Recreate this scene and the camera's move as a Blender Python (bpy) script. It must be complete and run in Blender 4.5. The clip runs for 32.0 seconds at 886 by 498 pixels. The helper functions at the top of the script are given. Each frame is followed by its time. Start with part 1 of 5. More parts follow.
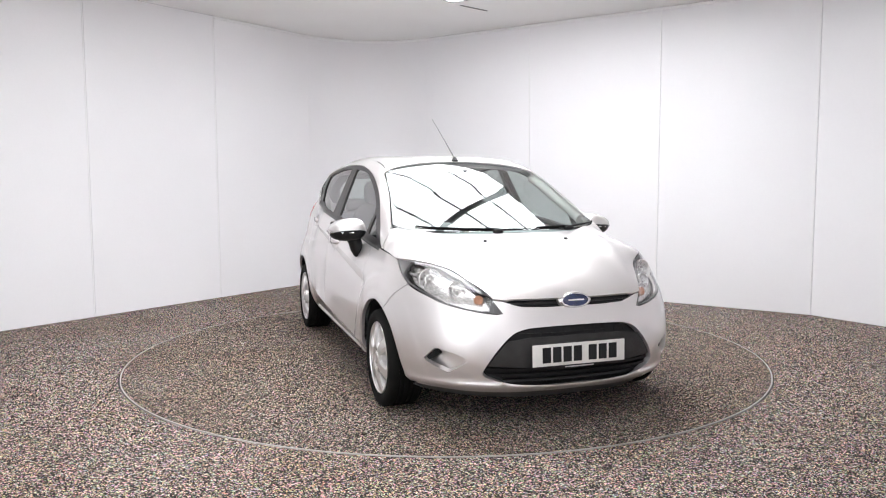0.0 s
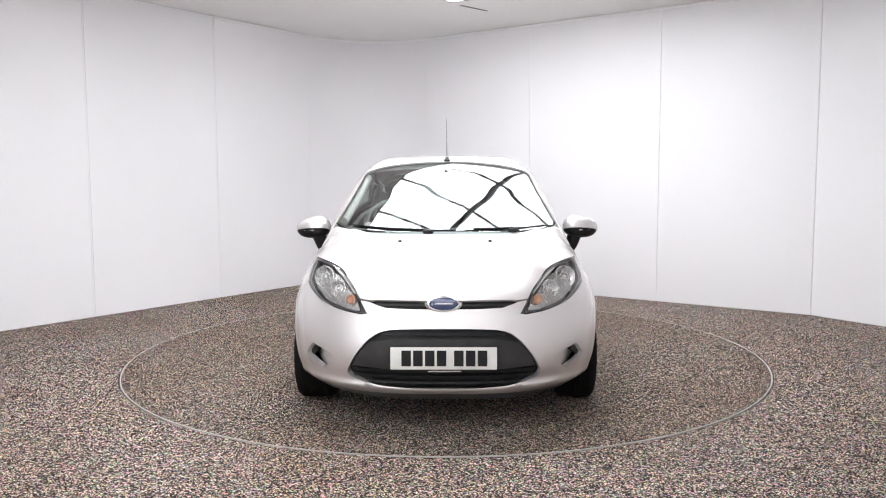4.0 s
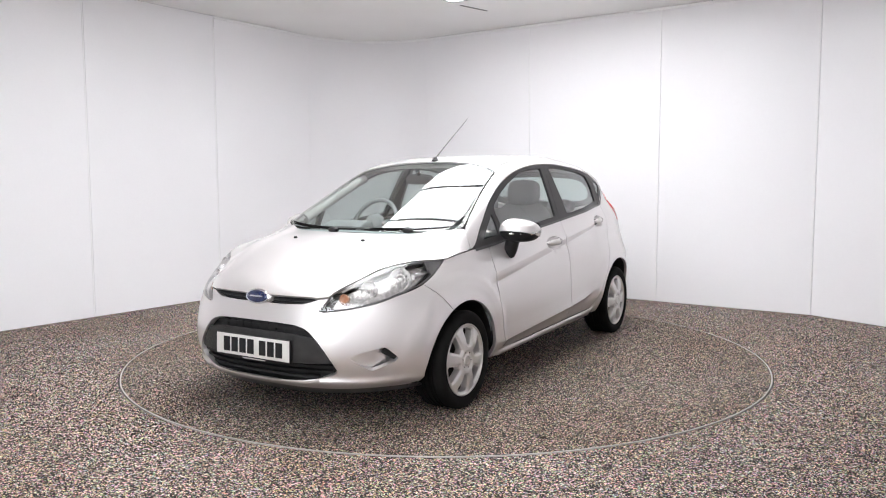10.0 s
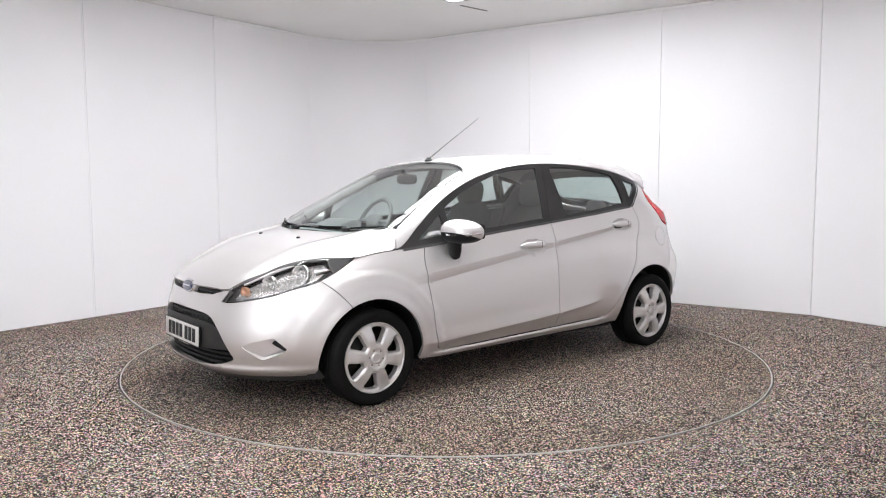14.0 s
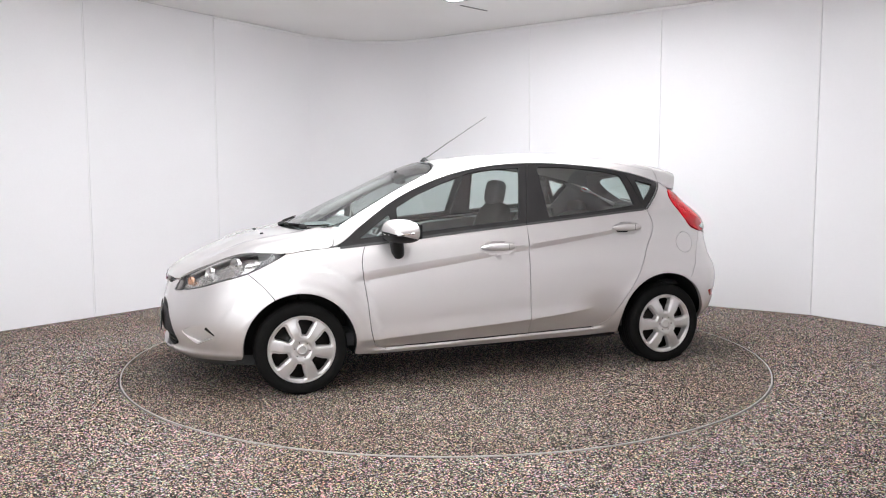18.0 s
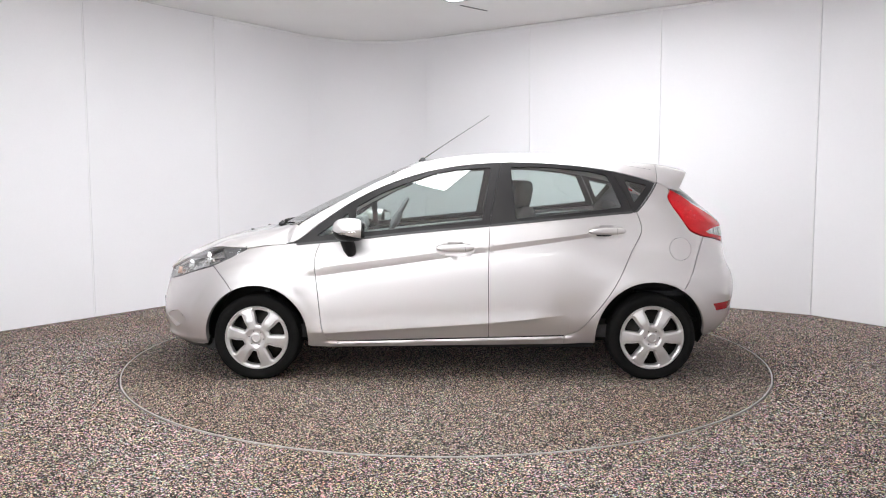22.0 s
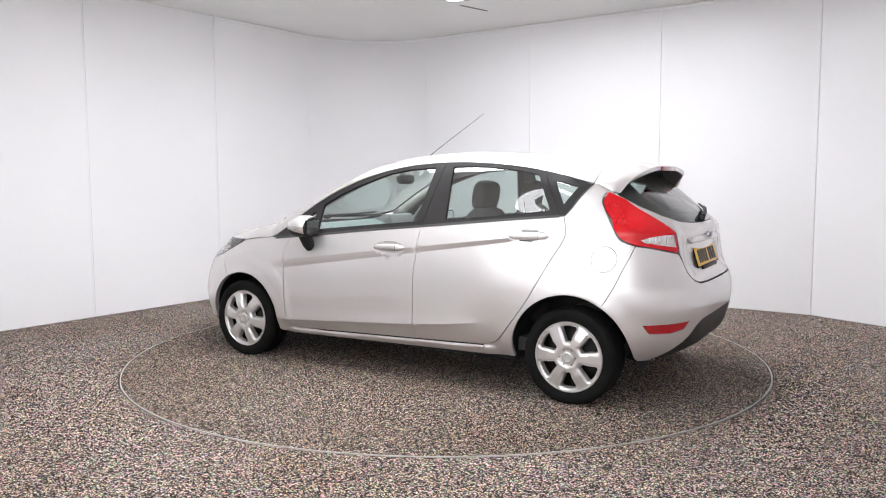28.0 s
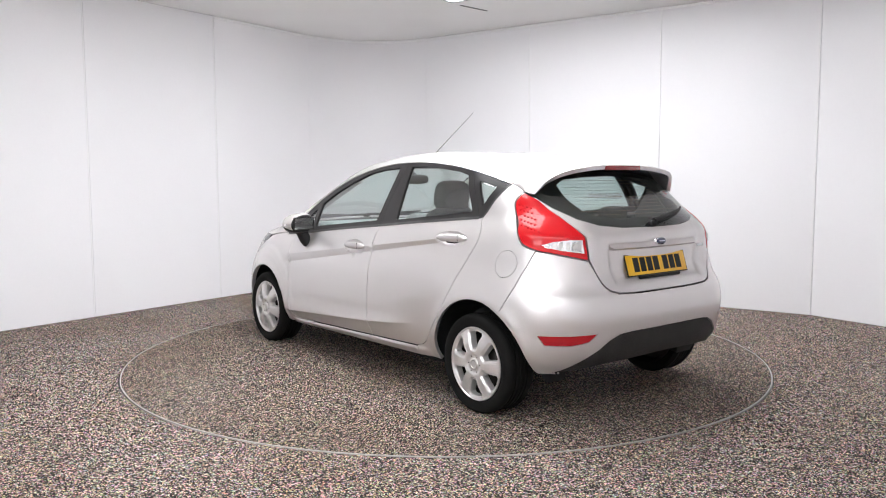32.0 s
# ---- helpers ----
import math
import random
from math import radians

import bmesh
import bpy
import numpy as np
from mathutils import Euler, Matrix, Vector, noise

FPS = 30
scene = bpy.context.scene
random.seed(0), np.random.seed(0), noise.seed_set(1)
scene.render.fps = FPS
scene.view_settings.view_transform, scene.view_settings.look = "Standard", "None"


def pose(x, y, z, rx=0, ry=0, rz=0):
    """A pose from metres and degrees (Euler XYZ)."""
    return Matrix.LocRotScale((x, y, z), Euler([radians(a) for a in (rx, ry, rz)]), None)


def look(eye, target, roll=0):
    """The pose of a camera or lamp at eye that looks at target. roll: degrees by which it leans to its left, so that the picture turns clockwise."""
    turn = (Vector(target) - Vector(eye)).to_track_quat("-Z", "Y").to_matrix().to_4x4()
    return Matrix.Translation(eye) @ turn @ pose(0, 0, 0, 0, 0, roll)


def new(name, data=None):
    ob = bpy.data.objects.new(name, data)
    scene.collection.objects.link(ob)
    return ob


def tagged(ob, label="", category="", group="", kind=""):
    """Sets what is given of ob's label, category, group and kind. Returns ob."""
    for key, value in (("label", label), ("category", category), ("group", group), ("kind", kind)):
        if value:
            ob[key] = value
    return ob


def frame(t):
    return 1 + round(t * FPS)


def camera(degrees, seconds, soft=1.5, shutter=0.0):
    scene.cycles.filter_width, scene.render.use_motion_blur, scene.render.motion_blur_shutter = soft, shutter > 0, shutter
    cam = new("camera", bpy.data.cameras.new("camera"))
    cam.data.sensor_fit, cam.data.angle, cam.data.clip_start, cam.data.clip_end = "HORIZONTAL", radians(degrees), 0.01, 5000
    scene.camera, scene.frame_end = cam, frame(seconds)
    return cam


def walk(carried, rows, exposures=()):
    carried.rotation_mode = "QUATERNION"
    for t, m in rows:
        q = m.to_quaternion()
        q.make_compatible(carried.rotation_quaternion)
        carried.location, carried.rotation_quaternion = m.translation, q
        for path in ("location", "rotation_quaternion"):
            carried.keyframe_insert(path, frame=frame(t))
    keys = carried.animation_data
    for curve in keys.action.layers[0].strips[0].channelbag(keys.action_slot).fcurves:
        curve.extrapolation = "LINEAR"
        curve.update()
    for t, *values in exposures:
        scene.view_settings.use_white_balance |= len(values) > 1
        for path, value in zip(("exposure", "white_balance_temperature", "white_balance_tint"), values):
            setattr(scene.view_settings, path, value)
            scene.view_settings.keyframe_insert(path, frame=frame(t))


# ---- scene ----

from mathutils.geometry import delaunay_2d_cdt

# ---- camera: fixed on its stand ----
cam = camera(59.01, 32.0, soft=1.1)
EYE = Vector((0.0, -5.7094, 1.2655))
VIEW = look(EYE, EYE + Vector((-0.00305, 0.99598, -0.08950)) * 5, -0.178)
walk(cam, [(0.0, VIEW), (32.0, VIEW)], [(0.0, 0.0), (32.0, 0.0)])

# ---- world: a dim grey outside the closed studio ----
world = bpy.data.worlds.new("world")
world.use_nodes = True
world.node_tree.nodes["Background"].inputs[0].default_value = (0.5, 0.5, 0.52, 1)
world.node_tree.nodes["Background"].inputs[1].default_value = 0.3
scene.world = world
LAMP_POWER = 8.8          # glow of the ceiling light's diffusers
FILL_POWER = 4.6      # and of the added fill light, unseen above the camera
PANE_POWER = 8.0          # daylight in the frosted panes of the window


# ---- materials ----
def material(name, colour, rough=0.5, metal=0.0, **more):
    m = bpy.data.materials.new(name)
    m.use_nodes = True
    b = m.node_tree.nodes["Principled BSDF"]
    b.inputs["Base Color"].default_value = (*colour, 1)
    b.inputs["Roughness"].default_value = rough
    b.inputs["Metallic"].default_value = metal
    for key, value in more.items():
        b.inputs[key.replace("_", " ")].default_value = value
    return m


def nodes_of(m):
    t = m.node_tree
    return t, t.nodes["Principled BSDF"], (lambda kind: t.nodes.new(kind)), t.links.new


def varied(m, scale, low, high, bump=0.0, fine=None, rough=None):
    """Two scales of noise on colour, roughness and relief."""
    t, b, add, link = nodes_of(m)
    co = add("ShaderNodeTexCoord")
    n1, n2 = add("ShaderNodeTexNoise"), add("ShaderNodeTexNoise")
    n1.inputs["Scale"].default_value, n2.inputs["Scale"].default_value = scale, fine or scale * 14
    n1.inputs["Detail"].default_value = 4
    for n in (n1, n2):
        link(co.outputs["Object"], n.inputs["Vector"])
    mix = add("ShaderNodeMath")
    mix.operation = "MULTIPLY_ADD"
    mix.inputs[1].default_value = 0.35
    link(n2.outputs["Fac"], mix.inputs[0])
    link(n1.outputs["Fac"], mix.inputs[2])
    ramp = add("ShaderNodeValToRGB")
    ramp.color_ramp.elements[0].position, ramp.color_ramp.elements[1].position = 0.42, 0.95
    ramp.color_ramp.elements[0].color, ramp.color_ramp.elements[1].color = (*low, 1), (*high, 1)
    link(mix.outputs[0], ramp.inputs[0])
    link(ramp.outputs[0], b.inputs["Base Color"])
    if rough:
        mr = add("ShaderNodeMapRange")
        mr.inputs[3].default_value, mr.inputs[4].default_value = rough
        link(n1.outputs["Fac"], mr.inputs[0])
        link(mr.outputs[0], b.inputs["Roughness"])
    if bump:
        bp = add("ShaderNodeBump")
        bp.inputs["Strength"].default_value, bp.inputs["Distance"].default_value = bump, 0.002
        link(n2.outputs["Fac"], bp.inputs["Height"])
        link(bp.outputs[0], b.inputs["Normal"])
    return m


def gravel(name, tint, dark, hue):
    """Resin-bound stone chips: a random grey for each chip, some reddish or greenish."""
    m = material(name, (0.2, 0.19, 0.18), 0.8, 0.0, Specular_IOR_Level=0.25)
    t, b, add, link = nodes_of(m)
    co, v, v2, big = add("ShaderNodeTexCoord"), add("ShaderNodeTexVoronoi"), add("ShaderNodeTexVoronoi"), add("ShaderNodeTexNoise")
    v.inputs["Scale"].default_value, v2.inputs["Scale"].default_value = 182, 145
    big.inputs["Scale"].default_value, big.inputs["Detail"].default_value = 0.9, 3
    for n in (v, v2, big):
        link(co.outputs["Object"], n.inputs["Vector"])
    chan = add("ShaderNodeSeparateColor")
    link(v.outputs["Color"], chan.inputs[0])
    ramp = add("ShaderNodeValToRGB")
    ramp.color_ramp.elements[0].color, ramp.color_ramp.elements[1].color = (0.003, 0.003, 0.003, 1), (0.95, 0.93, 0.90, 1)
    for at, grey in ((0.42, 0.005), (0.50, 0.030), (0.62, 0.14), (0.78, 0.40), (0.90, 0.78)):
        e = ramp.color_ramp.elements.new(at)
        e.color = (grey * dark, grey * 0.95 * dark, grey * 0.90 * dark, 1)
    link(chan.outputs[0], ramp.inputs[0])
    # each chip's own tint
    lift = add("ShaderNodeVectorMath")
    lift.operation = "MULTIPLY_ADD"
    lift.inputs[1].default_value, lift.inputs[2].default_value = (hue, hue, hue), (1 - hue * 0.5,) * 3
    link(v2.outputs["Color"], lift.inputs[0])
    chips = add("ShaderNodeMix")
    chips.data_type, chips.blend_type = "RGBA", "MULTIPLY"
    chips.inputs[0].default_value = 1.0
    link(ramp.outputs[0], chips.inputs[6])
    link(lift.outputs[0], chips.inputs[7])
    wash = add("ShaderNodeMix")
    wash.data_type, wash.blend_type = "RGBA", "MULTIPLY"
    wash.inputs[0].default_value = 1.0
    r2 = add("ShaderNodeValToRGB")
    r2.color_ramp.elements[0].position, r2.color_ramp.elements[1].position = 0.3, 0.75
    r2.color_ramp.elements[0].color = (tint[0] * 0.86, tint[1] * 0.76, tint[2] * 0.68, 1)
    r2.color_ramp.elements[1].color = (*tint, 1)
    link(big.outputs["Fac"], r2.inputs[0])
    link(chips.outputs[2], wash.inputs[6])
    link(r2.outputs[0], wash.inputs[7])
    link(wash.outputs[2], b.inputs["Base Color"])
    bp = add("ShaderNodeBump")
    bp.inputs["Strength"].default_value, bp.inputs["Distance"].default_value = 0.8, 0.005
    bp.invert = True
    link(v.outputs["Distance"], bp.inputs["Height"])
    link(bp.outputs[0], b.inputs["Normal"])
    return m


def glass(name, tint, ior=1.5):
    """A thin pane: tinted see-through, mirror-like at grazing angles."""
    m = bpy.data.materials.new(name)
    m.use_nodes = True
    t = m.node_tree
    t.nodes.remove(t.nodes["Principled BSDF"])
    out = t.nodes["Material Output"]
    clear, gloss, mix, fr, pw, ad = (t.nodes.new(k) for k in ("ShaderNodeBsdfTransparent", "ShaderNodeBsdfGlossy", "ShaderNodeMixShader", "ShaderNodeLayerWeight", "ShaderNodeMath", "ShaderNodeMath"))
    clear.inputs[0].default_value = (*tint, 1)
    gloss.inputs["Roughness"].default_value = 0.01
    fr.inputs["Blend"].default_value = 0.5
    pw.operation, ad.operation = "POWER", "MULTIPLY_ADD"
    pw.inputs[1].default_value = 3.4
    base = 2 * ((ior - 1) / (ior + 1)) ** 2
    ad.inputs[1].default_value, ad.inputs[2].default_value = 0.95 - base, base
    t.links.new(fr.outputs["Facing"], pw.inputs[0])
    t.links.new(pw.outputs[0], ad.inputs[0])
    t.links.new(ad.outputs[0], mix.inputs[0])
    t.links.new(clear.outputs[0], mix.inputs[1])
    t.links.new(gloss.outputs[0], mix.inputs[2])
    t.links.new(mix.outputs[0], out.inputs[0])
    return m


def glow(name, colour, power):
    m = bpy.data.materials.new(name)
    m.use_nodes = True
    t = m.node_tree
    t.nodes.remove(t.nodes["Principled BSDF"])
    e = t.nodes.new("ShaderNodeEmission")
    e.inputs[0].default_value, e.inputs[1].default_value = (*colour, 1), power
    t.links.new(e.outputs[0], t.nodes["Material Output"].inputs[0])
    return m


def car_paint():
    m = material("silver_paint", (0.55, 0.545, 0.545), 0.36, 0.80, Coat_Weight=1.0, Coat_Roughness=0.03)
    t, b, add, link = nodes_of(m)
    co, n, big = add("ShaderNodeTexCoord"), add("ShaderNodeTexNoise"), add("ShaderNodeTexNoise")
    n.inputs["Scale"].default_value, big.inputs["Scale"].default_value = 900, 2.2
    link(co.outputs["Object"], n.inputs["Vector"])
    link(co.outputs["Object"], big.inputs["Vector"])
    mr = add("ShaderNodeMapRange")
    mr.inputs[3].default_value, mr.inputs[4].default_value = 0.40, 0.47
    link(big.outputs["Fac"], mr.inputs[0])
    link(mr.outputs[0], b.inputs["Roughness"])
    ramp = add("ShaderNodeValToRGB")
    ramp.color_ramp.elements[0].color, ramp.color_ramp.elements[1].color = (0.69, 0.664, 0.660, 1), (0.80, 0.772, 0.768, 1)
    link(n.outputs["Fac"], ramp.inputs[0])
    link(ramp.outputs[0], b.inputs["Base Color"])
    return m


PAINT = car_paint()
BLACK = varied(material("black_plastic", (0.02, 0.02, 0.021), 0.5, 0.0, Specular_IOR_Level=0.25), 9, (0.008, 0.008, 0.0085), (0.020, 0.020, 0.021), 0.15, 700, (0.38, 0.55))
GLOSSBLACK = varied(material("black_frame_paint", (0.012, 0.012, 0.013), 0.25, 0.0, Specular_IOR_Level=0.22), 6, (0.022, 0.021, 0.022), (0.038, 0.036, 0.036), 0, 200, (0.25, 0.40))
DARKGREY = varied(material("dark_grey_plastic", (0.03, 0.03, 0.03), 0.5, 0.0, Specular_IOR_Level=0.3), 12, (0.020, 0.0195, 0.0195), (0.040, 0.0385, 0.038), 0.3, 900, (0.4, 0.6))
RUBBER = varied(material("tyre_rubber", (0.02, 0.02, 0.02), 0.7, 0.0, Specular_IOR_Level=0.12), 10, (0.005, 0.005, 0.005), (0.012, 0.0115, 0.011), 0.2, 300, (0.65, 0.85))
COVER = varied(material("wheel_cover_silver", (0.6, 0.59, 0.585), 0.3, 0.6, Coat_Weight=0.6, Coat_Roughness=0.08), 9, (0.62, 0.60, 0.595), (0.74, 0.72, 0.71), 0, 300, (0.26, 0.38))
STEEL = varied(material("dark_wheel_steel", (0.03, 0.026, 0.022), 0.6, 0.2), 18, (0.006, 0.0055, 0.005), (0.030, 0.021, 0.016), 0.3, 200)
CHROME = varied(material("chrome", (0.75, 0.75, 0.76), 0.12, 1.0), 20, (0.68, 0.68, 0.69), (0.8, 0.8, 0.81), 0, 200, (0.06, 0.2))
CLEAR = glass("clear_lens", (0.96, 0.96, 0.96), 1.45)
WINDOW = glass("tinted_glass", (0.84, 0.93, 0.91), 1.95)
SCREEN = glass("windscreen_glass", (0.86, 0.93, 0.915), 1.65)
REARGLASS = glass("rear_glass", (0.62, 0.72, 0.70), 1.5)
RED = varied(material("red_lens", (0.6, 0.006, 0.012), 0.25, 0.0, Coat_Weight=0.6, Coat_Roughness=0.02, Specular_IOR_Level=0.2), 7, (0.58, 0.003, 0.008), (0.70, 0.006, 0.013), 0.05, 160)
REFLECT = varied(material("red_reflector", (0.42, 0.006, 0.014), 0.25, 0.0, Coat_Weight=0.4, Coat_Roughness=0.05), 9, (0.36, 0.005, 0.012), (0.46, 0.008, 0.016), 0.2, 260)
DARKRED = varied(material("dark_red_lens", (0.2, 0.01, 0.014), 0.15, 0.0, Coat_Weight=1.0), 30, (0.22, 0.008, 0.012), (0.34, 0.02, 0.024), 0.1, 160)
AMBER = varied(material("amber_lens", (0.72, 0.33, 0.16), 0.2, 0.2, Coat_Weight=1.0), 60, (0.56, 0.27, 0.15), (0.74, 0.42, 0.28), 0.2, 220)
BLUE = varied(material("blue_enamel", (0.02, 0.035, 0.14), 0.2, 0.2, Coat_Weight=1.0), 40, (0.010, 0.018, 0.07), (0.018, 0.03, 0.11))
PLATE_W = varied(material("white_plate", (0.72, 0.71, 0.68), 0.3), 14, (0.64, 0.63, 0.60), (0.76, 0.75, 0.72))
PLATE_Y = varied(material("yellow_plate", (0.75, 0.42, 0.015), 0.3), 14, (0.80, 0.44, 0.010), (0.92, 0.53, 0.025))
FABRIC = varied(material("seat_fabric", (0.03, 0.03, 0.032), 0.9), 14, (0.050, 0.050, 0.052), (0.105, 0.103, 0.104), 0.6, 600)
LINING = varied(material("roof_lining", (0.45, 0.44, 0.42), 0.9), 10, (0.38, 0.37, 0.35), (0.5, 0.49, 0.47), 0.3, 400)
TRIM = varied(material("dash_plastic", (0.18, 0.185, 0.185), 0.6), 12, (0.17, 0.175, 0.175), (0.26, 0.265, 0.265), 0.3, 500)
WALL = varied(material("white_wall_panel", (0.82, 0.80, 0.82), 0.42), 0.7, (0.855, 0.847, 0.868), (0.895, 0.888, 0.908), 0.03, 60, (0.35, 0.5))
CEIL = varied(material("white_ceiling", (0.85, 0.85, 0.84), 0.7), 0.8, (0.87, 0.87, 0.865), (0.92, 0.92, 0.915), 0.05, 90)
STRIP = varied(material("white_joint_strip", (0.84, 0.83, 0.84), 0.35), 2, (0.88, 0.88, 0.89), (0.93, 0.93, 0.93))
WIRE = varied(material("copper_wire", (0.5, 0.33, 0.22), 0.5, 0.4), 40, (0.42, 0.28, 0.18), (0.55, 0.38, 0.26))
GLITTER = varied(material("faceted_reflector", (0.6, 0.6, 0.6), 0.3, 0.85), 60, (0.48, 0.475, 0.47), (0.76, 0.75, 0.745), 0.5, 110, (0.15, 0.35))
MOULD = varied(material("grey_moulding", (0.07, 0.07, 0.07), 0.4, 0.2), 9, (0.05, 0.05, 0.05), (0.09, 0.09, 0.09))
BOWL = varied(material("lamp_reflector", (0.7, 0.7, 0.7), 0.28, 0.9), 50, (0.70, 0.695, 0.69), (0.88, 0.87, 0.865), 0.3, 160, (0.2, 0.36))
DEBRIS = varied(material("dry_leaf", (0.03, 0.018, 0.012), 0.9), 90, (0.015, 0.010, 0.007), (0.05, 0.03, 0.02), 0.4, 400)
GAP = material("dark_gap", (0.10, 0.10, 0.10), 0.8)
BACKING = material("wall_backing", (0.55, 0.55, 0.55), 0.8)
FLOOR = gravel("stone_chip_floor", (1.0, 0.88, 0.83), 1.12, 0.8)
DISC = gravel("stone_chip_turntable", (0.95, 0.83, 0.75), 0.90, 0.65)
RIM = varied(material("turntable_rim_alloy", (0.5, 0.49, 0.47), 0.5, 0.5), 6, (0.38, 0.37, 0.35), (0.58, 0.57, 0.55), 0.1, 90)
RIB = varied(material("grey_light_rib", (0.4, 0.42, 0.43), 0.6), 5, (0.22, 0.235, 0.24), (0.30, 0.315, 0.32))


# ---- mesh helpers ----
def link_mesh(name, verts, faces, mat, parent=None, normals=None, smooth=True, label="", kind=""):
    me = bpy.data.meshes.new(name)
    me.from_pydata([tuple(v) for v in verts], [], [tuple(f) for f in faces])
    me.materials.append(mat)
    me.polygons.foreach_set("use_smooth", [smooth] * len(me.polygons))
    me.update()
    if normals is not None:
        me.normals_split_custom_set_from_vertices([tuple(n) for n in normals])
    elif smooth:
        me.set_sharp_from_angle(angle=radians(38))
    ob = new(name, me)
    ob.parent = parent
    return tagged(ob, label, "", "", kind)


def part(name, bm, mat, parent=None, label="", smooth=True):
    me = bpy.data.meshes.new(name)
    bm.normal_update()
    bm.to_mesh(me)
    bm.free()
    me.materials.append(mat)
    me.polygons.foreach_set("use_smooth", [smooth] * len(me.polygons))
    if smooth:
        me.set_sharp_from_angle(angle=radians(38))
    ob = new(name, me)
    ob.parent = parent
    return tagged(ob, label)


def inside(poly, px, py):
    x0, y0 = np.array(poly, float).T
    x1, y1 = np.roll(x0, -1), np.roll(y0, -1)
    c = (y0[None] > py[:, None]) != (y1[None] > py[:, None])
    with np.errstate(divide="ignore", invalid="ignore"):
        xx = (x1 - x0)[None] * (py[:, None] - y0[None]) / (y1 - y0)[None] + x0[None]
    return (np.sum(c & (px[:, None] < xx), axis=1) % 2).astype(bool)


def fine(loop, step):
    out = []
    for i, a in enumerate(loop):
        b = loop[(i + 1) % len(loop)]
        n = max(1, int(math.ceil(math.dist(a, b) / step)))
        out += [(a[0] + (b[0] - a[0]) * k / n, a[1] + (b[1] - a[1]) * k / n) for k in range(n)]
    return out


def rounded(loop, r, n=4):
    """Rounds the corners of an outline."""
    out, m = [], len(loop)
    for i in range(m):
        p, a, b = (Vector(loop[j % m]) for j in (i, i - 1, i + 1))
        u, v = a - p, b - p
        d = min(r, u.length * 0.45, v.length * 0.45)
        s, e = p + u.normalized() * d, p + v.normalized() * d
        for k in range(n + 1):
            f = k / n
            q = s * (1 - f) ** 2 + p * 2 * f * (1 - f) + e * f * f
            out.append((q.x, q.y))
    return out


def spline(pts, n=6):
    """A smooth open curve through points."""
    P = [Vector(p) for p in pts]
    P = [P[0] * 2 - P[1]] + P + [P[-1] * 2 - P[-2]]
    out = []
    for i in range(1, len(P) - 2):
        a, b, c, d = P[i - 1:i + 3]
        for k in range(n):
            t = k / n
            out.append(tuple(0.5 * ((2 * b) + (c - a) * t + (2 * a - 5 * b + 4 * c - d) * t * t + (3 * b - a - 3 * c + d) * t ** 3)))
    return out + [tuple(P[-2])]


def curve(*knots):
    """A smooth function of one number through (x, y) knots, x rising."""
    kx, ky = np.array(knots, float).T
    h = np.diff(kx)
    d = np.diff(ky) / h
    m = np.concatenate([[d[0]], (d[:-1] * h[1:] + d[1:] * h[:-1]) / (h[1:] + h[:-1]), [d[-1]]])

    def f(x):
        x = np.asarray(x, float)
        i = np.clip(np.searchsorted(kx, x) - 1, 0, len(h) - 1)
        t = (x - kx[i]) / h[i]
        tc = np.clip(t, 0, 1)
        y = (2 * tc ** 3 - 3 * tc ** 2 + 1) * ky[i] + (tc ** 3 - 2 * tc ** 2 + tc) * h[i] * m[i] + (3 * tc ** 2 - 2 * tc ** 3) * ky[i + 1] + (tc ** 3 - tc ** 2) * h[i] * m[i + 1]
        return y + np.where(t > 1, (t - 1) * h[i] * m[i + 1], 0) + np.where(t < 0, t * h[i] * m[i], 0)
    return f


def step01(a, b, x):
    t = np.clip((np.asarray(x, float) - a) / (b - a), 0, 1)
    return t * t * (3 - 2 * t)


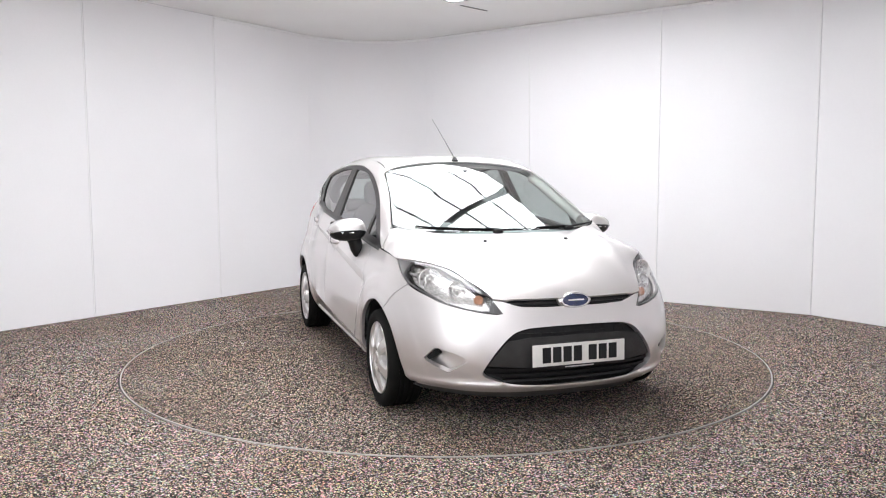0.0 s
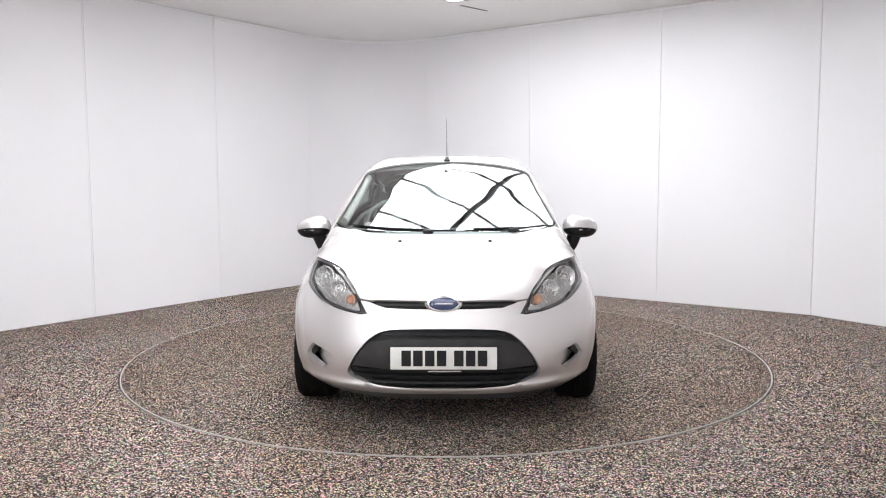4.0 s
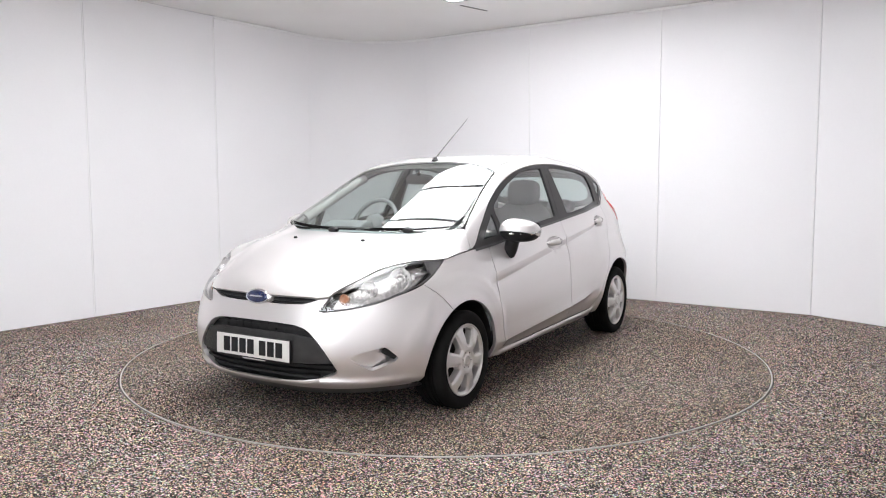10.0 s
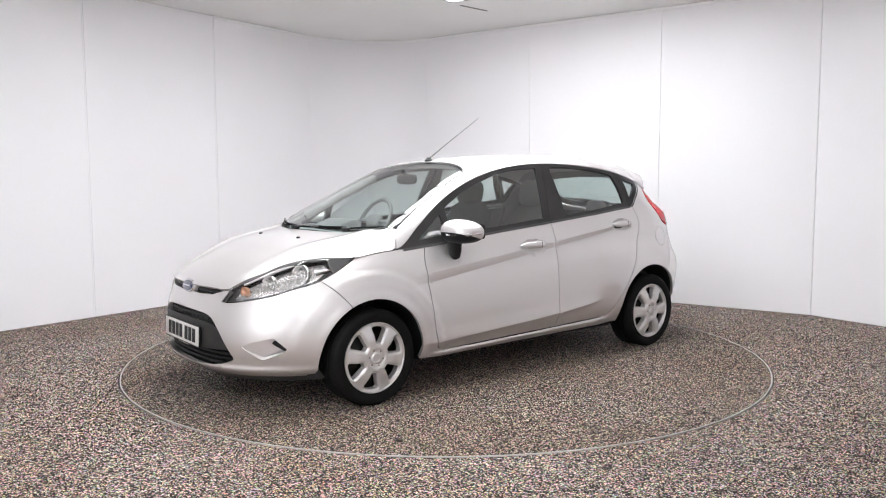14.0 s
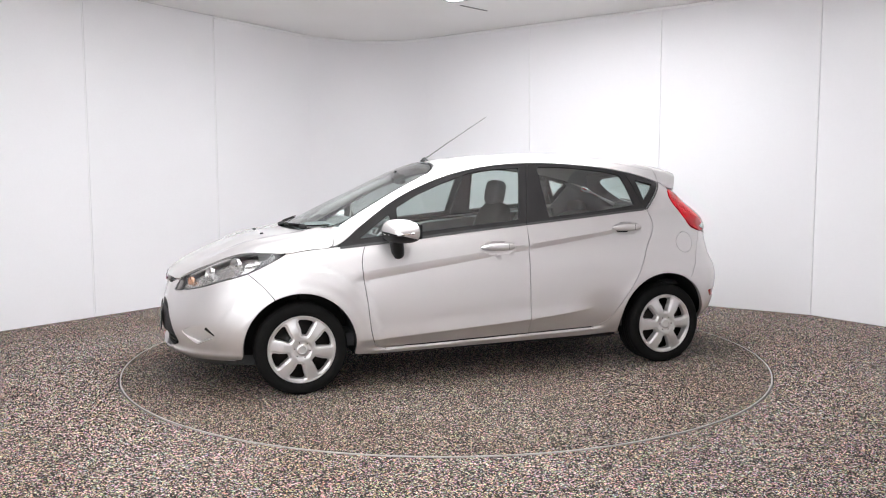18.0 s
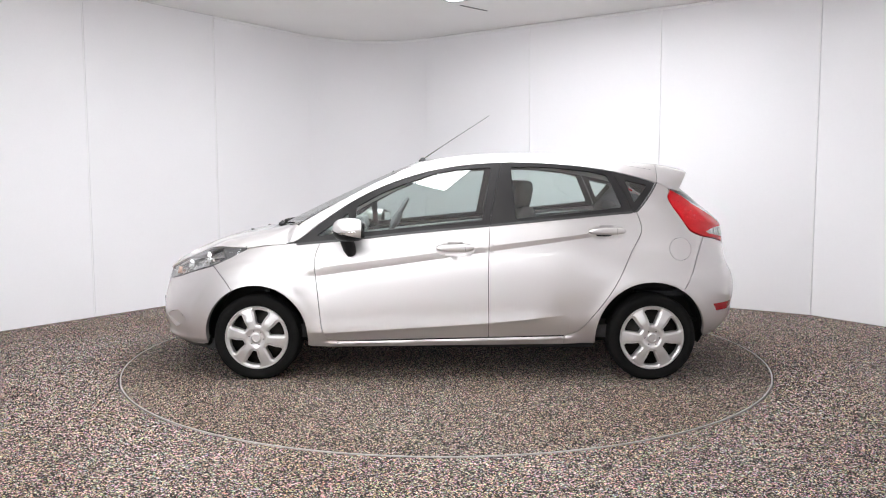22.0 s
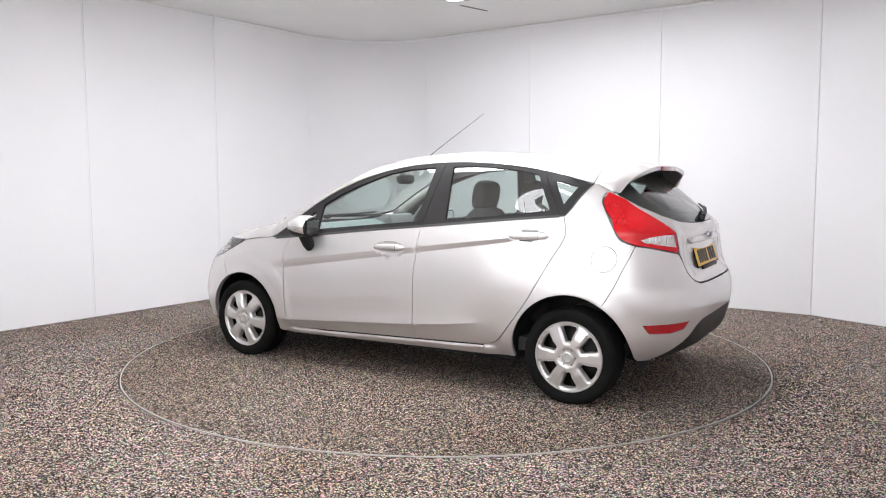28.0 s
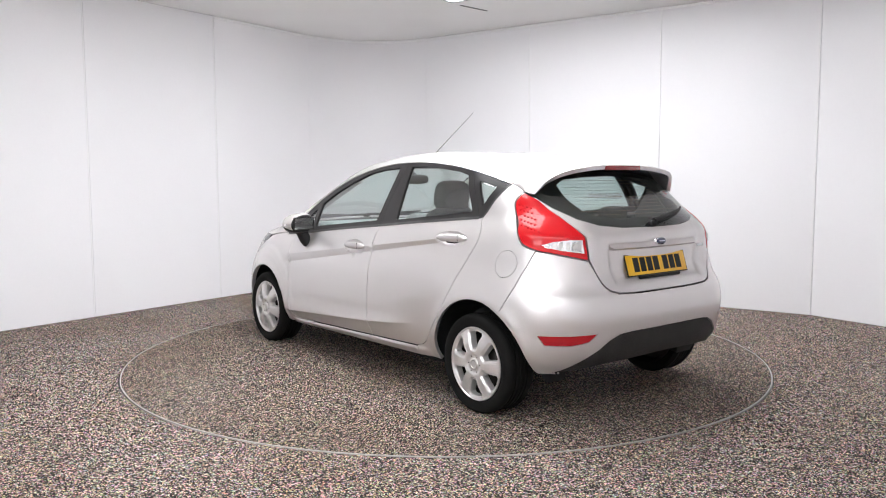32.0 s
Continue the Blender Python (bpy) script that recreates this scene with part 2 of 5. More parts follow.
def panel(name, loops, chart, mat, parent, step=0.04, depth=0.014, flip=False, extra=(), ref=(0, 0, 0.6), lift=0.0, back=False, label="", side=1):
    """A sheet cut out of a curved surface: the first loop is its outline, the others are holes, in the surface's own two
    coordinates. Its edges are turned in by depth. side = -1 mirrors it to the other flank."""
    loops = [fine(l, step) for l in loops]
    pts, edges, ids = [], [], []
    for l in loops:
        s = len(pts)
        pts += l
        ids.append(list(range(s, s + len(l))))
        edges += [(s + i, s + (i + 1) % len(l)) for i in range(len(l))]
    P = np.array(pts, float)
    lo, hi = P.min(0), P.max(0)
    gx, gy = np.meshgrid(np.arange(lo[0], hi[0], step), np.arange(lo[1], hi[1], step * 0.87))
    gx = gx + (np.arange(gx.shape[0]) % 2)[:, None] * step * 0.5
    g = np.stack([gx.ravel(), gy.ravel()], 1)
    if len(extra):
        e = np.array(extra, float)
        if len(g):
            dd = np.min(np.linalg.norm(g[:, None] - e[None], axis=2), axis=1)
            g = g[dd > step * 0.4]
        g = np.concatenate([g, e])
    if len(g):
        ok = inside(loops[0], g[:, 0], g[:, 1])
        for l in loops[1:]:
            ok &= ~inside(l, g[:, 0], g[:, 1])
        g = g[ok]
    if len(g):
        g = g[np.min(np.linalg.norm(g[:, None] - P[None], axis=2), axis=1) > step * 0.38]
        pts = pts + [tuple(q) for q in g]
    vs, _, fs, orig, _, _ = delaunay_2d_cdt([Vector(q) for q in pts], edges, [], 0, 1e-7)
    V2 = np.array([tuple(v) for v in vs])
    F = np.array([tuple(f) for f in fs])
    C = V2[F].mean(1)
    ok = inside(loops[0], C[:, 0], C[:, 1])
    for l in loops[1:]:
        ok &= ~inside(l, C[:, 0], C[:, 1])
    F = F[ok]
    h = 1e-4
    p0 = np.stack(chart(V2[:, 0], V2[:, 1]), 1)
    du = np.stack(chart(V2[:, 0] + h, V2[:, 1]), 1) - np.stack(chart(V2[:, 0] - h, V2[:, 1]), 1)
    dv = np.stack(chart(V2[:, 0], V2[:, 1] + h), 1) - np.stack(chart(V2[:, 0], V2[:, 1] - h), 1)
    N = np.cross(du, dv)
    N /= np.linalg.norm(N, axis=1, keepdims=True) + 1e-12
    if np.sum(N * (p0 - np.array(ref))) < 0:
        N = -N
    a, b, c = p0[F[:, 0]], p0[F[:, 1]], p0[F[:, 2]]
    turn = np.sum(np.cross(b - a, c - a) * N[F].mean(1), axis=1) < 0
    F[turn] = F[turn][:, ::-1]
    p0 = p0 + N * lift
    if side < 0:
        p0, N, F = p0 * [1, -1, 1], N * [1, -1, 1], F[:, ::-1]
    verts, norms, faces = p0.tolist(), N.tolist(), F.tolist()
    back_of = {}
    if depth:
        where = {}
        for i, o in enumerate(orig):
            for k in o:
                where[k] = i
        used = set(F.ravel().tolist())
        for idl in ids:
            L = [where[i] for i in idl if i in where and where[i] in used]
            n = len(L)
            if n < 3:
                continue
            q, nn = p0[L], N[L]
            tan = np.roll(q, -1, 0) - np.roll(q, 1, 0)
            out = np.cross(tan, nn)
            out /= np.linalg.norm(out, axis=1, keepdims=True) + 1e-12
            s = len(verts)
            cen = q.mean(0)
            verts += q.tolist() + (q - nn * depth).tolist()
            sign = 1.0 if np.sum(out * (q - cen)) > 0 else -1.0
            if idl is not ids[0]:
                sign = -sign
            norms += (out * sign).tolist() * 2
            for i in range(n):
                j = (i + 1) % n
                f = [s + i, s + j, s + n + j, s + n + i]
                fn = np.cross(np.array(verts[f[1]]) - verts[f[0]], np.array(verts[f[3]]) - verts[f[0]])
                if np.dot(fn, out[i] * sign) < 0:
                    f.reverse()
                faces.append(f)
        if back:
            s = len(verts)
            verts += (p0 - N * depth).tolist()
            norms += (-N).tolist()
            faces += (F[:, ::-1] + s).tolist()
    return link_mesh(name, verts, faces, mat, parent, norms, label=label)


def box(bm, x0, x1, y0, y1, z0, z1, bevel=0.0, segments=2, m=None):
    r = bmesh.ops.create_cube(bm, size=1, matrix=(m or Matrix()) @ Matrix.Translation(((x0 + x1) / 2, (y0 + y1) / 2, (z0 + z1) / 2)) @ Matrix.Diagonal((x1 - x0, y1 - y0, z1 - z0, 1)))
    if bevel:
        es = {e for v in r["verts"] for e in v.link_edges}
        bmesh.ops.bevel(bm, geom=list(es), offset=bevel, segments=segments, affect="EDGES", profile=0.5)
    return bm


def blob(bm, centre, size, power=2.6, u=24, v=14, m=None):
    """A rounded, box-like ellipsoid."""
    def sg(a, p):
        return math.copysign(abs(a) ** p, a)
    p = 2.0 / power
    rows = []
    mm = m or Matrix()
    for j in range(v + 1):
        la = -math.pi / 2 + math.pi * j / v
        row = []
        for i in range(u):
            lo = 2 * math.pi * i / u
            q = Vector((centre[0] + size[0] * sg(math.cos(la), p) * sg(math.cos(lo), p), centre[1] + size[1] * sg(math.cos(la), p) * sg(math.sin(lo), p), centre[2] + size[2] * sg(math.sin(la), p)))
            row.append(bm.verts.new(mm @ q))
        rows.append(row)
    for j in range(v):
        for i in range(u):
            k = (i + 1) % u
            bm.faces.new((rows[j][i], rows[j][k], rows[j + 1][k], rows[j + 1][i]))
    bmesh.ops.remove_doubles(bm, verts=bm.verts, dist=1e-5)
    return bm


def lathe(bm, profile, n=48, m=None):
    """Turns (radius, height) pairs about the y axis."""
    mm = m or Matrix()
    rings = [[bm.verts.new(mm @ Vector((r * math.cos(2 * math.pi * i / n), y, r * math.sin(2 * math.pi * i / n)))) for i in range(n)] for r, y in profile]
    for a, b in zip(rings, rings[1:]):
        for i in range(n):
            bm.faces.new((a[i], a[(i + 1) % n], b[(i + 1) % n], b[i]))
    bmesh.ops.remove_doubles(bm, verts=bm.verts, dist=1e-6)
    bmesh.ops.recalc_face_normals(bm, faces=bm.faces)
    return bm


def tube(bm, pts, r, n=8):
    """A round bar along points; r may taper as a list."""
    P = [Vector(p) for p in pts]
    R = r if isinstance(r, (list, tuple)) else [r] * len(P)
    rings = []
    for i, p in enumerate(P):
        d = (P[min(i + 1, len(P) - 1)] - P[max(i - 1, 0)]).normalized()
        s = d.orthogonal().normalized() if not rings else (s - d * s.dot(d)).normalized()
        t = d.cross(s)
        rings.append([bm.verts.new(p + (s * math.cos(2 * math.pi * k / n) + t * math.sin(2 * math.pi * k / n)) * R[i]) for k in range(n)])
    for a, b in zip(rings, rings[1:]):
        for k in range(n):
            bm.faces.new((a[k], a[(k + 1) % n], b[(k + 1) % n], b[k]))
    bm.faces.new(rings[0][::-1])
    bm.faces.new(rings[-1])
    return bm


# ---- the studio ----
CEIL_Z = 2.965
U, V = Vector((0.576, 0.818)), Vector((0.816, -0.577))      # along the two long walls
CORNER = Vector((-1.05, 4.576))


def room(u, v):
    """Metres from the back corner: u back along the one wall, v along the other."""
    return CORNER - U * u + V * v


def wall_line():
    """The wall's plan, clockwise from behind the camera, as runs of panels."""
    left = [room(u, 0) for u in (9.6, 8.15, 6.70, 5.25, 3.81, 2.37, 1.0)]
    arc = [room(1 - math.sin(a) * 1.0, 1 - math.cos(a) * 1.0) for a in [radians(90 * k / 10) for k in range(1, 10)]]
    right = [room(0, v) for v in (1.0, 2.45, 3.95, 5.42)]
    bend = [right[-1]]
    a = -35.3
    for _ in range(4):
        a -= 22.5
        bend.append(bend[-1] + Vector((math.cos(radians(a)), math.sin(radians(a)))) * 1.22)
    near = [bend[-1] - U * d for d in (1.45, 2.9, 4.3, 5.4)]
    return left, arc, right, bend, near


def build_room():
    left, arc, right, bend, near = wall_line()
    runs = [("wall_left", left), ("wall_corner", [left[-1]] + arc + [right[0]]), ("wall_right", right), ("wall_bend", bend), ("wall_near", [bend[-1]] + near), ("wall_back", [near[-1], window_at(near[-1], left[0], -1)]), ("wall_back", [window_at(near[-1], left[0], 1), left[0]])]
    inner = Vector((0, -1.0))
    outline = left + arc + right + bend[1:] + near
    for name, pts in runs:
        curved = name == "wall_corner"
        # backing, set 12 mm behind the panels' faces
        vs, fs = [], []
        for p, q in zip(pts, pts[1:]):
            d = (q - p).normalized()
            n = Vector((d.y, -d.x))
            if n.dot(inner - p) < 0:
                n = -n
            s = len(vs)
            for base, off in ((p, -0.012), (q, -0.012), (q, -0.10), (p, -0.10)):
                w = base + n * off
                vs += [(w.x, w.y, 0.0), (w.x, w.y, CEIL_Z)]
            fs += [(s, s + 2, s + 3, s + 1), (s + 2, s + 4, s + 5, s + 3), (s + 4, s + 6, s + 7, s + 5), (s + 6, s, s + 1, s + 7)]
        wall = tagged(link_mesh(name, vs, fs, BACKING if not curved else WALL, smooth=False), "white studio wall of smooth upright panels", "wall", kind="structure")
        if curved:
            vs, fs = [], []
            for i, p in enumerate(pts):
                vs += [(p.x, p.y, 0.0), (p.x, p.y, CEIL_Z)]
                if i:
                    fs.append((2 * i - 2, 2 * i - 1, 2 * i + 1, 2 * i))
            link_mesh("curved_panel", vs, fs, WALL, wall)
            continue
        for i, (p, q) in enumerate(zip(pts, pts[1:])):
            d = (q - p)
            length = d.length
            d.normalize()
            n = Vector((d.y, -d.x))
            if n.dot(inner - p) < 0:
                n = -n
            m = Matrix(((d.x, n.x, 0, p.x), (d.y, n.y, 0, p.y), (0, 0, 1, 0), (0, 0, 0, 1)))
            bm = bmesh.new()
            box(bm, 0.001, length - 0.001, -0.012, 0.0, 0.0, CEIL_Z - 0.001, 0.0015, 1, m)
            part("panel", bm, WALL, wall, smooth=False)
            if name in ("wall_left", "wall_right") and 0 < i:
                bm = bmesh.new()
                box(bm, -0.016, -0.004, 0.0, 0.004, 0.0, CEIL_Z - 0.03, 0.0015, 1, m)
                part("joint_strip", bm, STRIP, wall, smooth=False)
            if name == "wall_bend" and i == 0:
                bm = bmesh.new()
                box(bm, -0.022, -0.006, 0.0, 0.006, 0.0, CEIL_Z - 0.001, 0.002, 1, m)
                part("joint_strip", bm, STRIP, wall, smooth=False)
    # cornice strip along the wall's top
    for name, pts in (("cornice", right), ("cornice", [left[-2], left[-1]] + arc + [right[0]])):
        vs, fs = [], []
        for i, p in enumerate(pts):
            c = (Vector((0, 0)) - p).normalized()
            for off, z in ((0.0, CEIL_Z - 0.028), (0.012, CEIL_Z - 0.026), (0.016, CEIL_Z - 0.004)):
                w = p + c * off
                vs.append((w.x, w.y, z))
            if i:
                s = 3 * i
                fs += [(s - 3, s, s + 1, s - 2), (s - 2, s + 1, s + 2, s - 1)]
        tagged(link_mesh(name, vs, fs, STRIP), "thin white cornice strip under the ceiling", "trim", kind="structure")
    # floor with a round pit for the turntable
    hole = [(2.245 * math.cos(2 * math.pi * k / 160), 2.245 * math.sin(2 * math.pi * k / 160)) for k in range(160)]
    tagged(panel("floor", [[(p.x, p.y) for p in outline], hole], lambda a, b: (a, b, a * 0), FLOOR, None, step=0.5, depth=0.05, ref=(0, 0, -5)), "dark speckled resin-bound stone chip floor", "floor", kind="structure")
    # ceiling with openings for the light and for the added fill light
    lamp = [LU(1.72, -1.13), LU(1.72, 1.13), LU(LAMP_END, 1.13), LU(LAMP_END, -1.13)]
    u0, u1, v0, v1 = FILL_SPAN
    fill_hole = [LU(u0, v0), LU(u0, v1), LU(u1, v1), LU(u1, v0)]
    ceil = panel("ceiling", [[(p.x, p.y) for p in outline], [(p.x, p.y) for p in lamp], [(p.x, p.y) for p in fill_hole]], lambda a, b: (a, b, a * 0 + CEIL_Z), CEIL, None, step=0.6, depth=0.03, ref=(0, 0, 9))
    tagged(ceil, "smooth white ceiling over the studio", "ceiling", kind="structure")
    slot = bmesh.new()
    a, b = Vector((0.155, 2.17)), Vector((0.43, 2.43))
    d = (b - a).normalized()
    box(slot, 0, (b - a).length, -0.006, 0.006, CEIL_Z - 0.006, CEIL_Z - 0.001, 0, 1, Matrix(((d.x, -d.y, 0, a.x), (d.y, d.x, 0, a.y), (0, 0, 1, 0), (0, 0, 0, 1))))
    tagged(part("ceiling_slot", slot, GAP, None, smooth=False), "thin dark slot in the white ceiling", "slot", kind="structure")
    build_light("ceiling_light", "large rectangular ceiling light of white diffusers with grey ribs", LAMP_END, 1.72, -1.13, 1.13, RIBS, BAR_V, LAMP_POWER)
    # unseen fill light, added to brighten the car's sides that face the camera
    build_light("fill_light", "added fill light of white diffusers, unseen above the camera", u0, u1, v0, v1, [u1 - 0.6 * k for k in (1, 2)], (v0 + v1) / 2, FILL_POWER)
    build_window(near[-1], left[0])


def LU(u, v):
    return U * u + V * v


WIN_MID, WIN_W, WIN_LOW, WIN_HIGH = 3.25, 1.80, 0.90, 2.60


def window_at(a, b, end):
    """An end of the window's opening in the back wall."""
    return a + (b - a).normalized() * (WIN_MID + end * WIN_W / 2)


def build_window(a, b):
    """A wide window in the back wall: two frosted panes lit by the day outside."""
    d = (b - a).normalized()
    n = Vector((d.y, -d.x))
    if n.dot(Vector((0, -1)) - a) < 0:
        n = -n
    p = a + d * (WIN_MID - WIN_W / 2)
    m = Matrix(((d.x, n.x, 0, p.x), (d.y, n.y, 0, p.y), (0, 0, 1, 0), (0, 0, 0, 1)))
    for z0, z1 in ((0.0, WIN_LOW), (WIN_HIGH, CEIL_Z - 0.001)):
        bm = bmesh.new()
        box(bm, 0.0, WIN_W, -0.10, 0.0, z0, z1, 0, 1, m)
        tagged(part("wall_back", bm, WALL, None, smooth=False), "white studio wall of smooth upright panels", "wall", kind="structure")
    root = tagged(new("window_1"), "wide white-framed window with frosted daylit panes", "window", kind="structure")
    root.matrix_world = m
    half = WIN_W / 2
    for x0, x1, z0, z1 in ((0.002, 0.06, WIN_LOW + 0.002, WIN_HIGH - 0.002), (WIN_W - 0.06, WIN_W - 0.002, WIN_LOW + 0.002, WIN_HIGH - 0.002), (0.062, WIN_W - 0.062, WIN_HIGH - 0.06, WIN_HIGH - 0.002), (0.062, WIN_W - 0.062, WIN_LOW + 0.002, WIN_LOW + 0.06), (half - 0.03, half + 0.03, WIN_LOW + 0.062, WIN_HIGH - 0.062)):
        bm = bmesh.new()
        box(bm, x0, x1, -0.09, -0.02, z0, z1, 0.003, 1)
        part("window_frame", bm, STRIP, root, smooth=False)
    bm = bmesh.new()
    box(bm, -0.03, WIN_W + 0.03, 0.001, 0.06, WIN_LOW - 0.03, WIN_LOW, 0.004, 1)
    part("window_sill", bm, STRIP, root, smooth=False)
    lit = glow("daylit_frosted_pane", (0.93, 0.965, 1.0), PANE_POWER)
    for x0, x1 in ((0.064, half - 0.032), (half + 0.032, WIN_W - 0.064)):
        bm = bmesh.new()
        box(bm, x0, x1, -0.06, -0.05, WIN_LOW + 0.062, WIN_HIGH - 0.062, 0, 1)
        part("pane", bm, lit, root, smooth=False)


LAMP_END = -1.98
FILL_SPAN = (-5.4, -3.6, -0.6, 4.2)      # added fill light above the camera: u and v of its edges
RIBS = (1.21, 0.59, -0.03, -0.65, -1.27)
BAR_V = 0.0


def build_light(name, label, u_low, u_high, v_low, v_high, ribs, bar, power):
    """A ceiling light: glowing diffusers between dark ribs, with one broad cross bar."""
    root = tagged(new(name), label, "ceiling light")
    root.location = (0, 0, CEIL_Z)
    m = Matrix(((V.x, U.x, 0, 0), (V.y, U.y, 0, 0), (0, 0, 1, 0), (0, 0, 0, 1)))
    lit = glow("lit_diffuser", (0.965, 0.975, 1.0), power)
    us = [u_high, *ribs, u_low]
    for a, b in zip(us, us[1:]):
        for v0, v1 in ((v_low, bar - 0.035), (bar + 0.035, v_high)):
            bm = bmesh.new()
            box(bm, v0 + 0.003, v1 - 0.003, b + 0.018, a - 0.018, 0.004, 0.02, 0, 1, m)
            part("diffuser", bm, lit, root, smooth=False)
    for u in ribs:
        bm = bmesh.new()
        box(bm, v_low, v_high, u - 0.017, u + 0.017, -0.004, 0.02, 0.002, 1, m)
        part("rib", bm, RIB, root, smooth=False)
    for a, b, c, d in ((v_low, v_high, u_high - 0.014, u_high), (v_low, v_high, u_low, u_low + 0.014), (v_low, v_low + 0.014, u_low, u_high), (v_high - 0.014, v_high, u_low, u_high)):
        bm = bmesh.new()
        box(bm, a, b, c, d, -0.006, 0.004, 0.002, 1, m)
        part("frame_bar", bm, RIB, root, smooth=False)
    bm = bmesh.new()
    box(bm, bar - 0.032, bar + 0.032, u_low, u_high, -0.03, 0.02, 0.004, 1, m)
    part("cross_bar", bm, RIB, root, "broad grey cross bar", smooth=False)
    bm = bmesh.new()
    box(bm, v_low - 0.03, v_high + 0.03, u_low - 0.03, u_high + 0.03, 0.03, 0.05, 0, 1, m)
    part("housing", bm, CEIL, root, smooth=False)


build_room()


def build_turntable():
    root = tagged(new("turntable"), "round turntable with stone chip surface set flush in the floor", "turntable")
    bm = bmesh.new()
    lathe(bm, [(0.0, 0.0), (2.226, 0.0), (2.226, -0.05)], 160, Matrix.Identity(4))
    for v in bm.verts:
        v.co = (v.co.x, v.co.z, v.co.y)
    bmesh.ops.recalc_face_normals(bm, faces=bm.faces)
    part("disc", bm, DISC, root)
    bm = bmesh.new()
    lathe(bm, [(2.2275, -0.03), (2.2275, 0.0015), (2.2345, 0.0015), (2.2345, -0.03)], 160)
    for v in bm.verts:
        v.co = (v.co.x, v.co.z, v.co.y)
    bmesh.ops.recalc_face_normals(bm, faces=bm.faces)
    part("rim", bm, RIM, root, "thin pale metal rim")
    return root


turntable = build_turntable()


def dry_leaf(x, y, turn, size):
    """A curled scrap of leaf lying on the turntable."""
    bm = bmesh.new()
    blob(bm, (0, 0, 0.003), (0.024 * size, 0.011 * size, 0.005), 2.0, 12, 6)
    for v in bm.verts:
        v.co.z += 0.10 * abs(v.co.x) * size
    ob = tagged(part("dry_leaf", bm, DEBRIS), "small dark scrap of dry leaf on the turntable", "leaf", "leaves on the turntable")
    return ob, pose(x, y, 0, 0, 0, turn)


LEAVES = [dry_leaf(*q) for q in ((1.355, -1.410, 20, 1.0), (1.676, -1.024, 80, 0.7), (1.439, 1.432, 130, 0.8), (-1.52, 0.95, 40, 0.6), (0.40, -1.86, 10, 0.6))]

# ---- the car's body surface ----
# x forward from the middle of the wheelbase, y to the car's left, z up from the ground
HUB_X, HUB_Z, TYRE_R, WHEEL_Z = 1.2445, 0.272, 0.269, 0.268
belt = curve((-1.7, 1.09), (-1.161, 1.062), (-0.768, 1.030), (-0.236, 0.981), (0.301, 0.932), (0.621, 0.898), (1.016, 0.862), (1.31, 0.835), (1.6, 0.81), (2.0, 0.78))
flank = curve((0.0, 0.70), (0.20, 0.765), (0.25, 0.80), (0.31, 0.828), (0.46, 0.850), (0.61, 0.854), (0.73, 0.848), (0.80, 0.836), (0.90, 0.802), (1.0, 0.757))
nose_x = curve((0.12, 1.86), (0.18, 1.93), (0.212, 1.982), (0.232, 2.008), (0.262, 2.003), (0.34, 2.024), (0.45, 2.022), (0.53, 2.005), (0.60, 1.985), (0.66, 1.966), (0.72, 1.94), (0.78, 1.89), (0.84, 1.83), (1.0, 1.70))
tail_x = curve((0.15, -1.72), (0.25, -1.79), (0.32, -1.84), (0.45, -1.876), (0.58, -1.886), (0.66, -1.872), (0.71, -1.850), (0.80, -1.842), (0.92, -1.838), (0.975, -1.825), (1.01, -1.79), (1.10, -1.672), (1.18, -1.568), (1.30, -1.415), (1.38, -1.31), (1.5, -1.16))
roof_z = curve((-1.62, 1.318), (-1.53, 1.338), (-1.36, 1.366), (-1.2, 1.382), (-1.0, 1.406), (-0.8, 1.427), (-0.6, 1.440), (-0.4, 1.444), (-0.2, 1.439), (0.005, 1.424), (0.15, 1.404), (0.262, 1.3805), (0.30, 1.3685), (0.35, 1.3510), (0.42, 1.3237), (0.50, 1.2898), (0.60, 1.2460), (0.7, 1.2008), (0.9, 1.1098), (1.1, 1.0132), (1.3, 0.911))
crown = curve((-1.6, 0.06), (-0.2, 0.06), (0.1, 0.085), (0.377, 0.127), (1.0, 0.187), (1.3, 0.216))
rail_z = curve((-1.62, 1.15), (-1.45, 1.185), (-1.302, 1.238), (-1.021, 1.311), (-0.658, 1.359), (-0.315, 1.370), (-0.045, 1.351), (0.31, 1.272), (0.647, 1.123), (0.85, 0.985), (1.016, 0.868), (1.10, 0.862), (1.3, 0.84))
bonnet_z = curve((1.0, 0.985), (1.2, 0.955), (1.4, 0.921), (1.5, 0.899), (1.65, 0.853), (1.8, 0.792), (1.9, 0.738), (1.95, 0.702), (1.985, 0.668), (2.05, 0.60))
AF, NF = 0.72, 2.7
edge_fall = curve((0.95, 5.2), (1.03, 4.7), (1.15, 2.9), (1.3, 2.4), (2.1, 2.4))


def rear_a(z):
    return 0.50 - 0.08 * step01(0.90, 1.06, z)


def rear_n(z):
    return 4.4 - 1.3 * step01(0.55, 0.90, z) + 1.2 * step01(1.06, 1.19, z)


